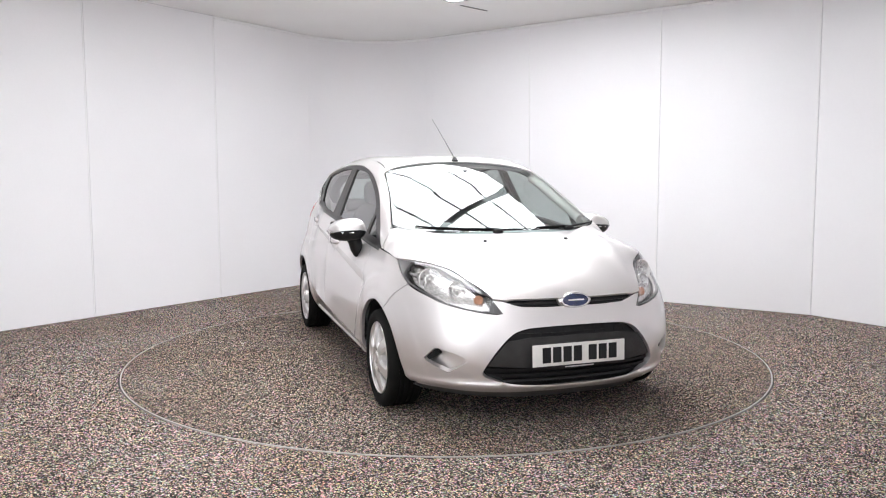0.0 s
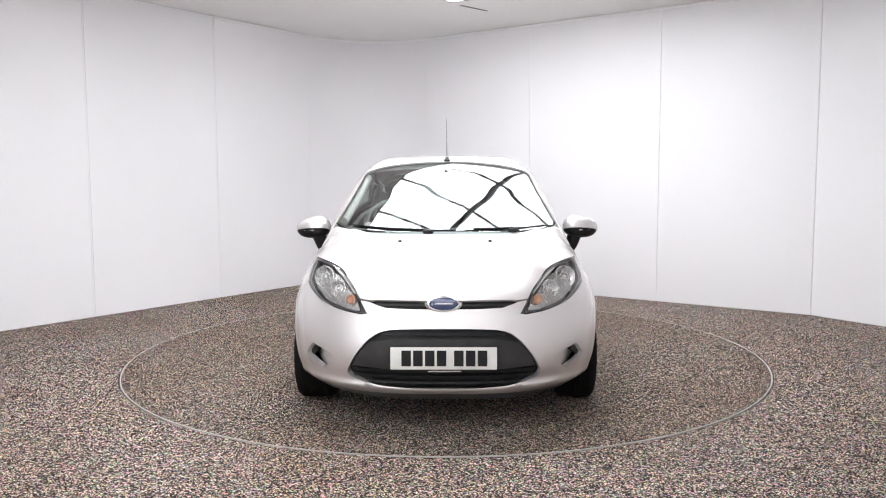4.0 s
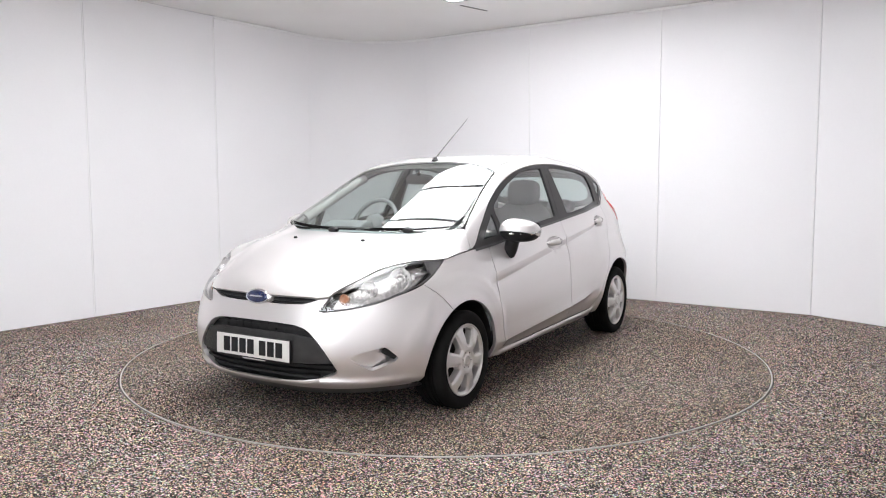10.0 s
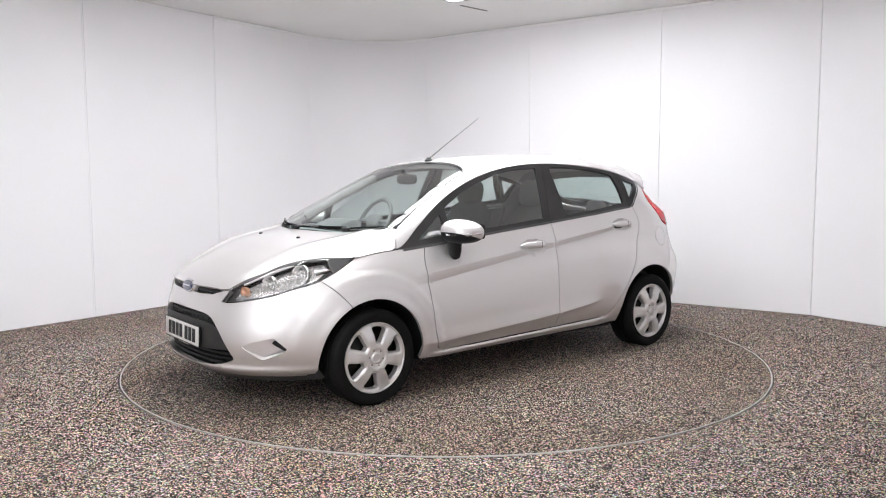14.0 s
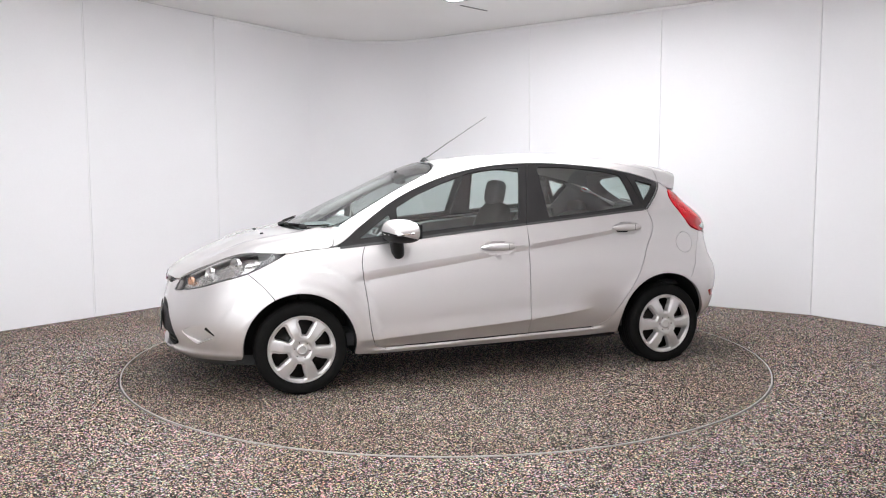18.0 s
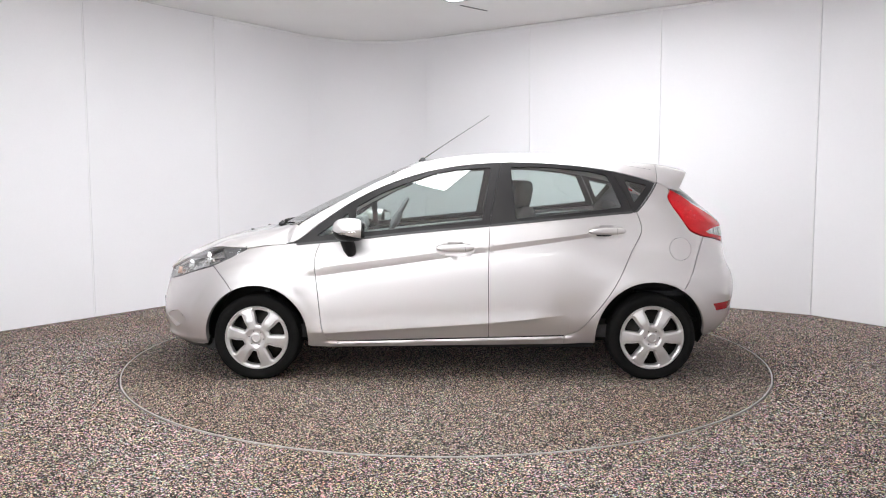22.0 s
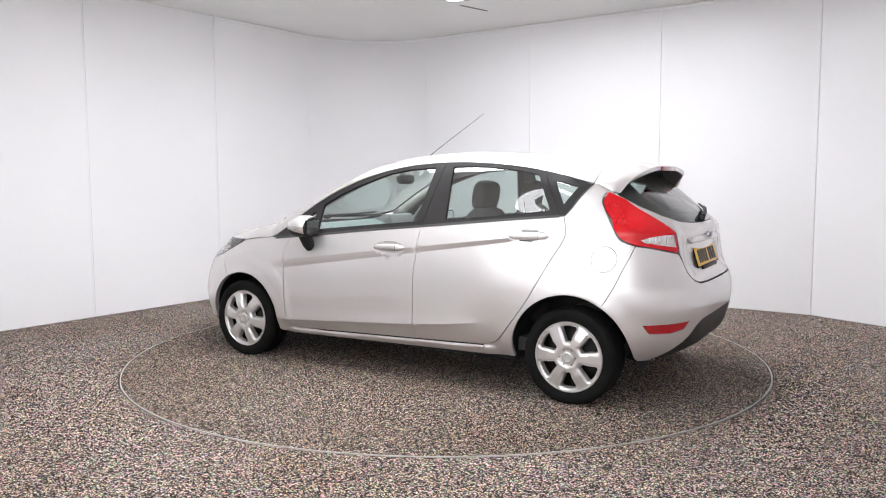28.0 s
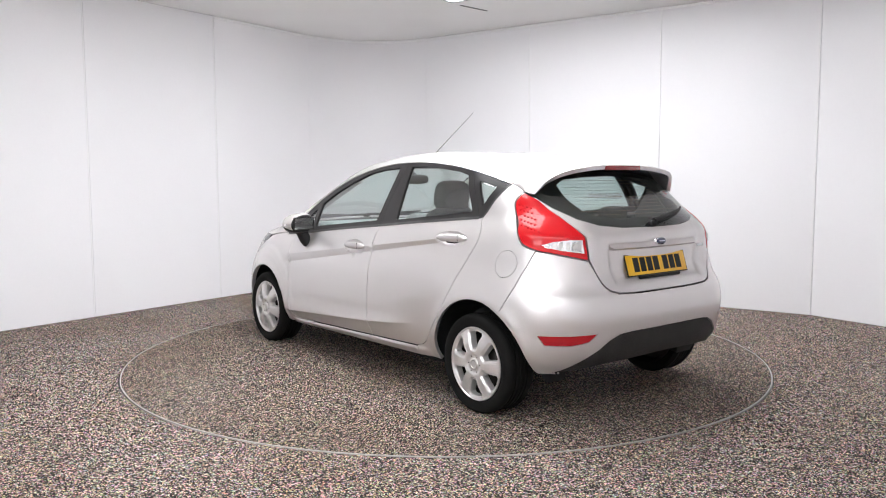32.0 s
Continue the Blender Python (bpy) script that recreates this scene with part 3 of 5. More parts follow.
def width(x, z):
    """Half-width of the body before its ends round off."""
    zb = belt(np.clip(x, -1.7, 2.0))
    low = flank(np.minimum(z / zb, 1.0))
    up = np.maximum(z - zb, 0)
    w = low - 0.40 * up - 0.12 * up * up
    w = w * (1 - 0.012 * step01(0.7, 1.3, x) - 0.02 * step01(-0.6, -1.6, x))
    # the shoulder draws in towards the tail
    w = w - 0.042 * step01(0.62, 0.84, z) * step01(1.25, 1.04, z) * step01(-0.65, -1.15, x) * (1 - 0.4 * step01(-1.43, -1.60, x))
    # shoulder crease with a hollow below it
    zs = 0.817 - 0.121 * x
    fade = step01(1.0, 0.84, x) * step01(-1.10, -0.85, x)
    band = 0.040 + 0.018 * x
    q = zs - z
    w = w - 0.017 * fade * np.where(q < 0, 0, np.where(q < band, q / band, np.exp(-np.maximum(q - band, 0) / 0.15)))
    # lower door ridge
    zr = 0.348 - 0.06 * x + 0.05 * np.maximum(-x, 0) ** 2
    fr = step01(0.95, 0.80, x) * step01(-0.74, -0.45, x)
    q = z - zr
    w = w + 0.023 * fr * np.where(q > 0, np.exp(-q / 0.10), np.exp(q / 0.034))
    # sill edge standing a little proud of the doors
    w = w + 0.017 * step01(0.261 - 0.025 * x, 0.240 - 0.025 * x, z) * step01(0.86, 0.76, x) * step01(-0.84, -0.70, x)
    # wheel arch lips
    for cx, r in ((HUB_X, 0.335), (-HUB_X, 0.352)):
        d = np.hypot(x - cx, z - HUB_Z)
        w = w + 0.012 * np.exp(-((d - r) / 0.05) ** 2)
        if cx > 0:
            w = w + 0.006 * step01(0.495, 0.455, d) * step01(0.36, 0.42, d)
    return w


def side_y(x, z):
    X = np.clip((x - (nose_x(z) - AF)) / AF, 0, 0.9999)
    R = np.clip(((tail_x(z) + rear_a(z)) - x) / rear_a(z), 0, 0.9999)
    return width(x, z) * (1 - X * X) ** (1 / NF) * (1 - R * R) ** (1 / rear_n(z))


def flank_chart(x, z):
    return x, side_y(x, z), z


def plan(n, a, w):
    f = np.linspace(0, math.pi / 2, 600)
    X, Y = np.cos(f), np.sin(f) ** (2 / n)
    s = np.concatenate([[0], np.cumsum(np.hypot(np.diff(X) * a, np.diff(Y) * w))])
    return s, X, Y


FS, FX, FY = plan(NF, AF, 0.845)
RS, RX, RY = plan(3.6, 0.5, 0.83)


def nose_chart(s, z):
    """Round the front end: s metres along the bumper from the middle."""
    a = np.abs(s)
    X = np.interp(a, FS, FX)
    x = nose_x(z) - AF + AF * X - np.maximum(a - FS[-1], 0)
    y = width(x, z) * (1 - X * X) ** (1 / NF)
    return x, np.sign(s) * np.where(X < 0.02, side_y(x, z), y), z


def nose_s(z, x=None, y=None):
    """The s of a place on the front end, from its x or its y."""
    if y is not None:
        return float(np.interp(y / float(width(1.6, z)), FY, FS))
    X = (x - (float(nose_x(z)) - AF)) / AF
    return float(FS[-1] - X * AF) if X < 0 else float(np.interp(-X, -FX, FS))


def tail_chart(s, z):
    a = np.abs(s)
    X = np.interp(a, RS, RX)
    ar, n = rear_a(z), rear_n(z)
    x = tail_x(z) + ar - ar * X + np.maximum(a - RS[-1], 0)
    y = width(x, z) * (1 - X * X) ** (1 / n)
    x = x + dish(y, z)
    return x, np.sign(s) * np.where(X < 0.02, side_y(x, z), y), z


def dish(y, z):
    """The shallow recess round the rear plate."""
    a = np.abs(y)
    middle = 0.030 * step01(0.515, 0.41, a) * step01(0.71, 0.80, z) * step01(1.07, 0.98, z)
    return middle + 0.022 * step01(0.40, 0.355, a) * step01(0.700, 0.735, z) * step01(0.918, 0.905, z)


def rear_s(z, x=None, y=None):
    n = float(rear_n(z))
    if y is not None:
        X = math.sqrt(max(0.0, 1 - (y / float(width(-1.6, z))) ** n))
    else:
        X = (float(tail_x(z)) + float(rear_a(z)) - x) / float(rear_a(z))
        if X < 0:
            return float(RS[-1] - X * float(rear_a(z)))
    return float(np.interp(-X, -RX, RS))


def top_chart(x, b):
    """Roof, pillars and windscreen: b runs from 0 in the middle to 1 (or -1) at the side windows' upper edge."""
    a = np.clip(np.abs(b), 0, 1)
    v = 1 - (1 - a) ** 2
    zd = rail_z(x)
    yd = side_y(x, zd)
    e = 0.70 + 0.18 * step01(-0.1, 0.45, x)
    sheet = roof_z(x) - crown(x) * (v * yd) ** 2
    z = sheet - (roof_z(x) - crown(x) * yd ** 2 - zd) * np.maximum((v - e) / (1 - e), 0) ** 2
    return x, np.sign(b) * v * yd, z


def top_b(v):
    return 1 - math.sqrt(1 - v)


def bonnet_chart(x, y):
    a = np.abs(y)
    bulge = AF * (1 - np.sqrt(np.maximum(1 - np.minimum(a / 0.845, 1) ** NF, 0)))
    z = bonnet_z(x + bulge * step01(1.45, 1.78, x)) - 0.10 * y * y
    z = z - edge_fall(x) * np.maximum(a - 0.60 - 0.02 * step01(1.3, 1.05, x), 0) ** 2
    # soft ridge along each side of the bonnet
    z = z + 0.010 * np.exp(-((a - (0.40 + 0.16 * (1.95 - x))) / 0.05) ** 2) * step01(1.95, 1.7, x)
    # the rear corners rise into the windscreen pillars
    v = np.clip(a / side_y(x, rail_z(x)), 0, 0.99999)
    top = top_chart(x, 1 - np.sqrt(1 - v))[2] - 0.003
    z = z + 0.028 * np.clip((1.30 - x) / 0.28, 0, 1) ** 2 * step01(0.20, 0.60, a) * step01(0.765, 0.61, a)
    k = step01(1.07, 1.015, x) * step01(0.25, 0.60, a)
    return x, y, z + (top - z) * k


CAR = tagged(new("car"), "silver five-door hatchback with silver wheel covers, parked on the turntable", "car")
FORE_ARCH, REAR_ARCH = 0.328, 0.346


def arch(cx, r, a0, a1, n=20):
    return [(cx + r * math.cos(radians(a0 + (a1 - a0) * k / n)), HUB_Z + r * math.sin(radians(a0 + (a1 - a0) * k / n))) for k in range(n + 1)]


FRONT_DOOR_EDGE = spline([(0.835, 0.873), (0.862, 0.80), (0.868, 0.72), (0.846, 0.536), (0.828, 0.37), (0.812, 0.295), (0.79, 0.262), (0.746, 0.246)], 4)
REAR_DOOR_EDGE = spline([(-1.166, 1.052), (-1.190, 0.96), (-1.176, 0.90), (-1.124, 0.81), (-1.007, 0.585), (-0.866, 0.392), (-0.79, 0.31), (-0.70, 0.279)], 4)
LAMP_LOW = [(1.945, 0.377, 0.596), (1.88, 0.510, 0.612), (1.77, 0.628, 0.641), (1.66, 0.692, 0.676), (1.53, 0.742, 0.717), (1.423, 0.748, 0.765), (1.30, 0.755, 0.828)]
WING_SEAM = [(1.53, 0.717), (1.46, 0.652), (1.400, 0.582), (1.392, 0.565)]
TAIL_SEAM = [(-1.584, 0.896), (-1.56, 0.83), (-1.53, 0.76), (-1.50, 0.68), (-1.453, 0.588)]
BONNET_EDGE = [(1.895, 0.427), (1.775, 0.485), (1.655, 0.542), (1.58, 0.612), (1.53, 0.662), (1.46, 0.706), (1.38, 0.733), (1.30, 0.748)]
GAPW = 0.0022


def shrink(loop, d):
    """An outline drawn in by d all round."""
    P = [Vector(p) for p in loop]
    area = sum(a.x * b.y - b.x * a.y for a, b in zip(P, P[1:] + P[:1]))
    out = []
    for i, p in enumerate(P):
        t = P[(i + 1) % len(P)] - P[i - 1]
        n = Vector((-t.y, t.x)).normalized() * (1 if area > 0 else -1)
        q = p + n * d
        out.append((q.x, q.y))
    return out


def crease_points(x0, x1):
    pts = []
    for x in np.arange(x0, x1, 0.012):
        zs, band = 0.817 - 0.121 * x, 0.040 + 0.018 * x
        pts += [(x, zs + 0.002), (x, zs - 0.002), (x, zs - band + 0.002), (x, zs - band - 0.004)]
        zr = 0.348 - 0.06 * x + 0.05 * max(-x, 0) ** 2
        pts += [(x, zr + 0.004), (x, zr - 0.004)]
    return pts


HANDLE_F, HANDLE_R = (-0.016, 0.825, 0.126, 0.045), (-0.972, 0.926, 0.126, 0.045)


def oval(cx, cz, rx, rz, n=36):
    return [(cx + rx * math.cos(2 * math.pi * k / n), cz + rz * math.sin(2 * math.pi * k / n)) for k in range(n)]


def flank_panels(side):
    lab = "silver painted"
    zb = lambda x: float(belt(x)) - 0.012
    # front wing
    low = [(x, z) for x, y, z in LAMP_LOW[4:]][::-1]
    top = [(0.838, zb(0.838)), (0.93, float(belt(0.93)) - 0.008), (1.02, 0.859), (1.16, 0.846)]
    loop = top + spline(low, 4) + spline(WING_SEAM, 5)[1:-1] + arch(HUB_X, FORE_ARCH, 63, 190) + [(0.893, 0.205), (0.73, 0.203), (0.73, 0.242)] + FRONT_DOOR_EDGE[::-1][1:-1]
    panel("front_wing", [shrink(loop, GAPW)], flank_chart, PAINT, CAR, 0.017, 0.02, side=side)
    # doors
    zbot = lambda x: 0.262 - 0.025 * x
    loop = FRONT_DOOR_EDGE + [(x, zbot(x)) for x in (0.5, 0.2, -0.1)] + [(-0.226, zbot(-0.226)), (-0.224, 0.45), (-0.222, 0.66), (-0.228, 0.85), (-0.234, zb(-0.234))] + [(x, zb(x)) for x in (0.0, 0.3, 0.6)]
    fd = panel("front_door", [shrink(loop, GAPW), oval(*HANDLE_F)], flank_chart, PAINT, CAR, 0.03, 0.02, side=side, extra=crease_points(-0.19, 0.82))
    loop = [(-0.234, zb(-0.234)), (-0.228, 0.85), (-0.222, 0.66), (-0.224, 0.45), (-0.226, zbot(-0.226))] + [(x, zbot(x)) for x in (-0.4, -0.55)] + REAR_DOOR_EDGE[::-1] + [(x, zb(x)) for x in (-1.0, -0.75, -0.5)]
    rd = panel("rear_door", [shrink(loop, GAPW), oval(*HANDLE_R)], flank_chart, PAINT, CAR, 0.03, 0.02, side=side, extra=crease_points(-1.05, -0.26))
    # sill
    loop = [(0.73, 0.203), (0.73, 0.244)] + [(x, zbot(x) - 0.004) for x in (0.5, 0.2, -0.2, -0.5)] + [(-0.70, 0.275), (-0.70, 0.218)]
    panel("sill", [shrink(loop, GAPW)], flank_chart, PAINT, CAR, 0.012, 0.05, side=side)
    # rear wing with the pillar behind the side windows
    seam = spline(TAIL_SEAM, 5)[::-1]
    lamp = spline([(-1.584, 0.896), (-1.535, 0.912), (-1.496, 0.934), (-1.453, 1.0), (-1.403, 1.08), (-1.374, 1.14), (-1.389, 1.197)], 4)
    loop = REAR_DOOR_EDGE + [(-0.70, 0.218), (-0.885, 0.222)] + [(p[0], p[1]) for p in arch(-HUB_X, REAR_ARCH, -8, 123.5)] + seam[1:] + lamp[1:] + [(-1.350, 1.221)] + [(-1.302, 1.238), (-1.25, 1.167), (-1.20, 1.099)]
    panel("rear_wing", [shrink(loop, GAPW)] + ([oval(-1.428, 0.822, 0.071, 0.071)] if side > 0 else []), flank_chart, PAINT, CAR, 0.03, 0.02, side=side)
    corner = [(-1.27, 1.225), (-1.36, 1.16), (-1.40, 1.17), (-1.39, 1.215), (-1.33, 1.25)]
    panel("pillar_filler", [corner], flank_chart, PAINT, CAR, 0.03, 0.0, lift=-0.010, side=side)
    # wheel wells
    for cx, r in ((HUB_X, FORE_ARCH), (-HUB_X, REAR_ARCH)):
        bm = bmesh.new()
        n = 24
        ring = []
        for k in range(n + 1):
            a = radians(-12 + 204 * k / n)
            ring.append([bm.verts.new((cx + (r + 0.012) * math.cos(a), y * side, HUB_Z + (r + 0.012) * math.sin(a))) for y in (min(0.82, float(side_y(cx + (r + 0.012) * math.cos(a), HUB_Z + (r + 0.012) * math.sin(a))) - 0.010), 0.50)] + [bm.verts.new((cx, 0.50 * side, HUB_Z))])
        for a, b in zip(ring, ring[1:]):
            bm.faces.new((a[0], b[0], b[1], a[1]))
            bm.faces.new((a[1], b[1], b[2]))
        part("wheel_well", bm, BLACK, CAR, "black wheel arch liner")
    # dark inner shell that shows in the panel gaps
    loop = [(-1.50, 0.93), (-1.44, 0.62)] + arch(-HUB_X, REAR_ARCH + 0.01, 125, -8)[0:] + [(-0.86, 0.225), (0.70, 0.21), (0.87, 0.21)] + arch(HUB_X, FORE_ARCH + 0.01, 190, 50) + [(1.50, 0.60), (1.56, 0.70), (1.30, 0.80), (1.02, 0.845), (0.6, 0.878), (0.3, 0.91), (-0.236, 0.96), (-0.768, 1.005), (-1.161, 1.035), (-1.30, 1.03)]
    panel("inner_shell", [loop], flank_chart, BLACK, CAR, 0.06, 0.0, side=side, lift=-0.024, label="dark inner body shell")
    return fd, rd


def upper_panels():
    tb = 0.695
    base = lambda b: 1.212 - 0.235 * (abs(b) / tb) ** 2.1
    head = lambda b: 0.262 + 0.115 * (abs(b) / tb) ** 2.4
    bs = np.linspace(-tb, tb, 29)
    bc = bs * 0.93
    # roof with both windscreen pillars in one pressing
    outer = [(x, 1.0) for x in np.linspace(-1.305, 1.036, 50)]
    scr = [(base(tb) + 0.036, tb + 0.06), (base(tb) - 0.008, tb + 0.012)] + [(x, tb + 0.012) for x in np.linspace(base(tb) - 0.06, head(tb) + 0.03, 16)] + [(head(b) - 0.012, b) for b in bs[::-1]]
    scr += [(x, -tb - 0.012) for x in np.linspace(head(tb) + 0.03, base(tb) - 0.06, 16)] + [(base(tb) - 0.008, -tb - 0.012), (base(tb) + 0.036, -tb - 0.06)]
    rear = [(-1.305 - 0.035 * math.cos(b * math.pi / 2), b) for b in np.linspace(-0.98, 0.98, 30)]
    loop = outer + scr + [(x, -1.0) for x in np.linspace(1.036, -1.305, 50)] + rear
    roof = panel("roof", [loop], top_chart, PAINT, CAR, 0.035, 0.012)
    # windscreen, its black border and rubber
    loop = [(base(b) - 0.012, b) for b in bs] + [(head(b), b) for b in bs[::-1]]
    inner = [(base(b) - 0.05, b) for b in bs * 0.965] + [(head(b) + 0.03, b) for b in bs[::-1] * 0.965]
    panel("windscreen", [loop], top_chart, SCREEN, CAR, 0.04, 0.0, lift=-0.003, label="clear windscreen reflecting the ceiling light").visible_shadow = False
    panel("windscreen_border", [loop, inner], top_chart, GLOSSBLACK, CAR, 0.04, 0.0, lift=-0.006, label="black printed glass border")
    seal = [(base(b) - 0.022, b) for b in bs * 0.984] + [(head(b) + 0.008, b) for b in bs[::-1] * 0.984]
    panel("windscreen_seal", [loop, seal], top_chart, RUBBER, CAR, 0.03, 0.0, lift=0.002, label="thin black rubber seal")
    # bonnet
    edge = [(1.938, 0.36), (1.912, 0.415)] + BONNET_EDGE
    lefts = spline(edge, 5) + [(1.15, 0.752), (1.033, 0.745), (1.012, 0.712), (0.985, 0.700)]
    rearb = [(1.212 - 0.235 * (abs(y) / 0.683) ** 2.1 + 0.036 - 0.026 * float(step01(0.40, 0.66, abs(y))), y) for y in np.linspace(0.688, -0.688, 27)]
    front = [(1.983 - 0.072 * (abs(y) / 0.43) ** 2.4, y) for y in np.linspace(-0.34, 0.34, 17)]
    loop = lefts + rearb + [(x, -y) for x, y in lefts[::-1]] + front
    panel("bonnet", [shrink(loop, GAPW)], bonnet_chart, PAINT, CAR, 0.035, 0.014)
    # scuttle below the windscreen
    loop = [(1.262 - 0.235 * (abs(b) / tb) ** 2.1, b) for b in bc] + [(base(b) - 0.03, b) for b in bc[::-1]]
    panel("scuttle", [loop], top_chart, BLACK, CAR, 0.04, 0.02, lift=-0.032, label="black plastic scuttle panel")
    return roof


def end_panels():
    # front bumper, cut out for the lower grille and the two side scoops
    A = lambda y, z: (nose_s(z, y=y), z)
    B = lambda x, z: (nose_s(z, x=x), z)
    top = [(0.0, 0.630), A(0.15, 0.630), A(0.29, 0.634), A(0.345, 0.650), A(0.375, 0.660), A(0.425, 0.662), A(0.382, 0.600)]
    top += [A(y, z) for y, z in spline([(y, z - 0.002) for x, y, z in LAMP_LOW[:4]], 4)[1:]] + [B(1.60, 0.694), B(1.53, 0.715)]
    seam = [B(x, z) for x, z in spline(WING_SEAM, 5)[1:-1]]
    ar = [B(x, z) for x, z in arch(HUB_X, FORE_ARCH, 62, -6, 16)]
    low = [B(1.575, 0.212), B(1.70, 0.205), A(0.72, 0.203), A(0.60, 0.200), A(0.45, 0.197), A(0.30, 0.198), A(0.15, 0.200), (0.0, 0.201)]
    half = top + seam + ar + low
    loop = half + [(-s, z) for s, z in half[::-1] if s > 0]
    gr = [(0.0, 0.536), A(0.14, 0.535), A(0.265, 0.530), A(0.335, 0.512), A(0.385, 0.470), A(0.433, 0.412), A(0.475, 0.345), A(0.490, 0.305), A(0.472, 0.283), A(0.40, 0.262), A(0.316, 0.248), A(0.15, 0.241), (0.0, 0.240)]
    grille = rounded(gr + [(-s, z) for s, z in gr[::-1] if s > 0], 0.03, 3)
    scoop = rounded([A(0.545, 0.372), A(0.60, 0.400), A(0.685, 0.425), A(0.728, 0.362), A(0.715, 0.345), A(0.63, 0.300)], 0.02)
    scoop_r = [(-s, z) for s, z in scoop[::-1]]
    bumper = panel("front_bumper", [shrink(loop, GAPW), grille, scoop, scoop_r], nose_chart, PAINT, CAR, 0.03, 0.03)

    def sunk(depth, tilt=0.0):
        def f(s, z):
            x, y, zz = nose_chart(s, z)
            d = depth + tilt * np.abs(s)
            return x - d * 0.95, y * (1 - 0.12 * d), zz
        return f
    panel("grille_backing", [shrink(grille, -0.012)], sunk(0.045), BLACK, bumper, 0.05, 0.0, label="black lower grille mesh")
    for z in (0.508, 0.322, 0.292, 0.264):
        w = {0.508: 0.31, 0.322: 0.465, 0.292: 0.455, 0.264: 0.38}[z]
        s = nose_s(z, y=w)
        panel("grille_slat", [[(-s, z - 0.006), (s, z - 0.006), (s, z + 0.006), (-s, z + 0.006)]], sunk(0.022), BLACK, bumper, 0.04, 0.018)
    for k in range(-5, 6):
        for z0, z1, w in ((0.485, 0.530, 0.33), (0.25, 0.335, 0.42)):
            s = k * w / 5.5
            panel("grille_bar", [[(s - 0.003, z0), (s + 0.003, z0), (s + 0.003, z1), (s - 0.003, z1)]], sunk(0.042), BLACK, bumper, 0.04, 0.01)
    carrier = [A(0.0, 0.487), A(0.25, 0.484), A(0.375, 0.466), A(0.44, 0.385), A(0.462, 0.345), A(0.30, 0.337), A(0.0, 0.334)]
    panel("plate_carrier", [carrier + [(-s, z) for s, z in carrier[::-1] if s > 0]], sunk(0.008), DARKGREY, bumper, 0.04, 0.02, label="dark grey plastic plate carrier")
    for sd in (1, -1):
        def hollow(s, z):
            x, y, zz = nose_chart(s, z)
            d = 0.004 + 0.075 * np.clip((np.abs(s) - 0.585) / 0.22, 0, 1)
            return x - d * 0.9, y - d * 0.5, zz
        panel("scoop", [shrink(scoop, -0.004)], hollow, PAINT, bumper, 0.025, 0.0, side=sd, label="hollow silver scoop in the bumper")
        vent = rounded([A(0.684, 0.414), A(0.726, 0.366), A(0.714, 0.347), A(0.668, 0.392)], 0.008)
        panel("scoop_vent", [vent], lambda s, z: tuple(c - o for c, o in zip(nose_chart(s, z), (0.022, 0.013, 0))), BLACK, bumper, 0.02, 0.02, side=sd, label="black vent")
    # dark lip below the bumper
    lip = [(0.0, 0.196), A(0.30, 0.194), A(0.60, 0.196), A(0.72, 0.199), B(1.70, 0.20), B(1.60, 0.206), B(1.60, 0.175), A(0.72, 0.165), A(0.60, 0.158), A(0.30, 0.152), (0.0, 0.152)]
    panel("bumper_lip", [lip + [(-s, z) for s, z in lip[::-1] if s > 0]], nose_chart, MOULD, CAR, 0.05, 0.06, lift=-0.004, label="dark lower lip of the front bumper")
    # upper slot with its blade
    slot = [(0.0, 0.668), A(0.30, 0.664), A(0.365, 0.662), A(0.34, 0.640), A(0.29, 0.630), (0.0, 0.625)]
    slot = slot + [(-s, z) for s, z in slot[::-1] if s > 0]
    panel("upper_grille", [slot], sunk(0.03), BLACK, CAR, 0.04, 0.0, label="narrow black upper grille slot")
    s = nose_s(0.648, y=0.335)
    panel("upper_blade", [[(-s, 0.643), (s, 0.643), (s, 0.651), (-s, 0.651)]], sunk(0.014), GLOSSBLACK, CAR, 0.04, 0.02)
    # rear bumper and its dark lower part
    A = lambda y, z: (rear_s(z, y=y), z)
    B = lambda x, z: (rear_s(z, x=x), z)
    top = [(0.0, 0.668), A(0.25, 0.669), A(0.38, 0.674), A(0.435, 0.690), A(0.465, 0.72), A(0.500, 0.79), A(0.527, 0.845), A(0.60, 0.862), A(0.68, 0.884), B(-1.588, 0.894)]
    seam = [B(x, z) for x, z in spline(TAIL_SEAM, 5)[1:]]
    ar = [B(x, z) for x, z in arch(-HUB_X, REAR_ARCH, 122, 178, 16)]
    low = [B(-1.60, 0.262), B(-1.68, 0.262), A(0.690, 0.266), A(0.66, 0.285), A(0.52, 0.395), A(0.46, 0.440), A(0.39, 0.468), A(0.30, 0.474), (0.0, 0.474)]
    half = top + seam + ar + low
    refl = rounded([A(0.774, 0.474), A(0.65, 0.478), A(0.535, 0.483), A(0.580, 0.440), A(0.66, 0.424), A(0.752, 0.424)], 0.006)
    loop = half + [(-s, z) for s, z in half[::-1] if s > 0]
    rb = panel("rear_bumper", [shrink(loop, GAPW), refl, [(-s, z) for s, z in refl[::-1]]], tail_chart, PAINT, CAR, 0.03, 0.02)
    for sd in (1, -1):
        panel("reflector", [shrink(refl, 0.002)], tail_chart, REFLECT, rb, 0.03, 0.01, lift=-0.004, side=sd, label="red rear reflector")
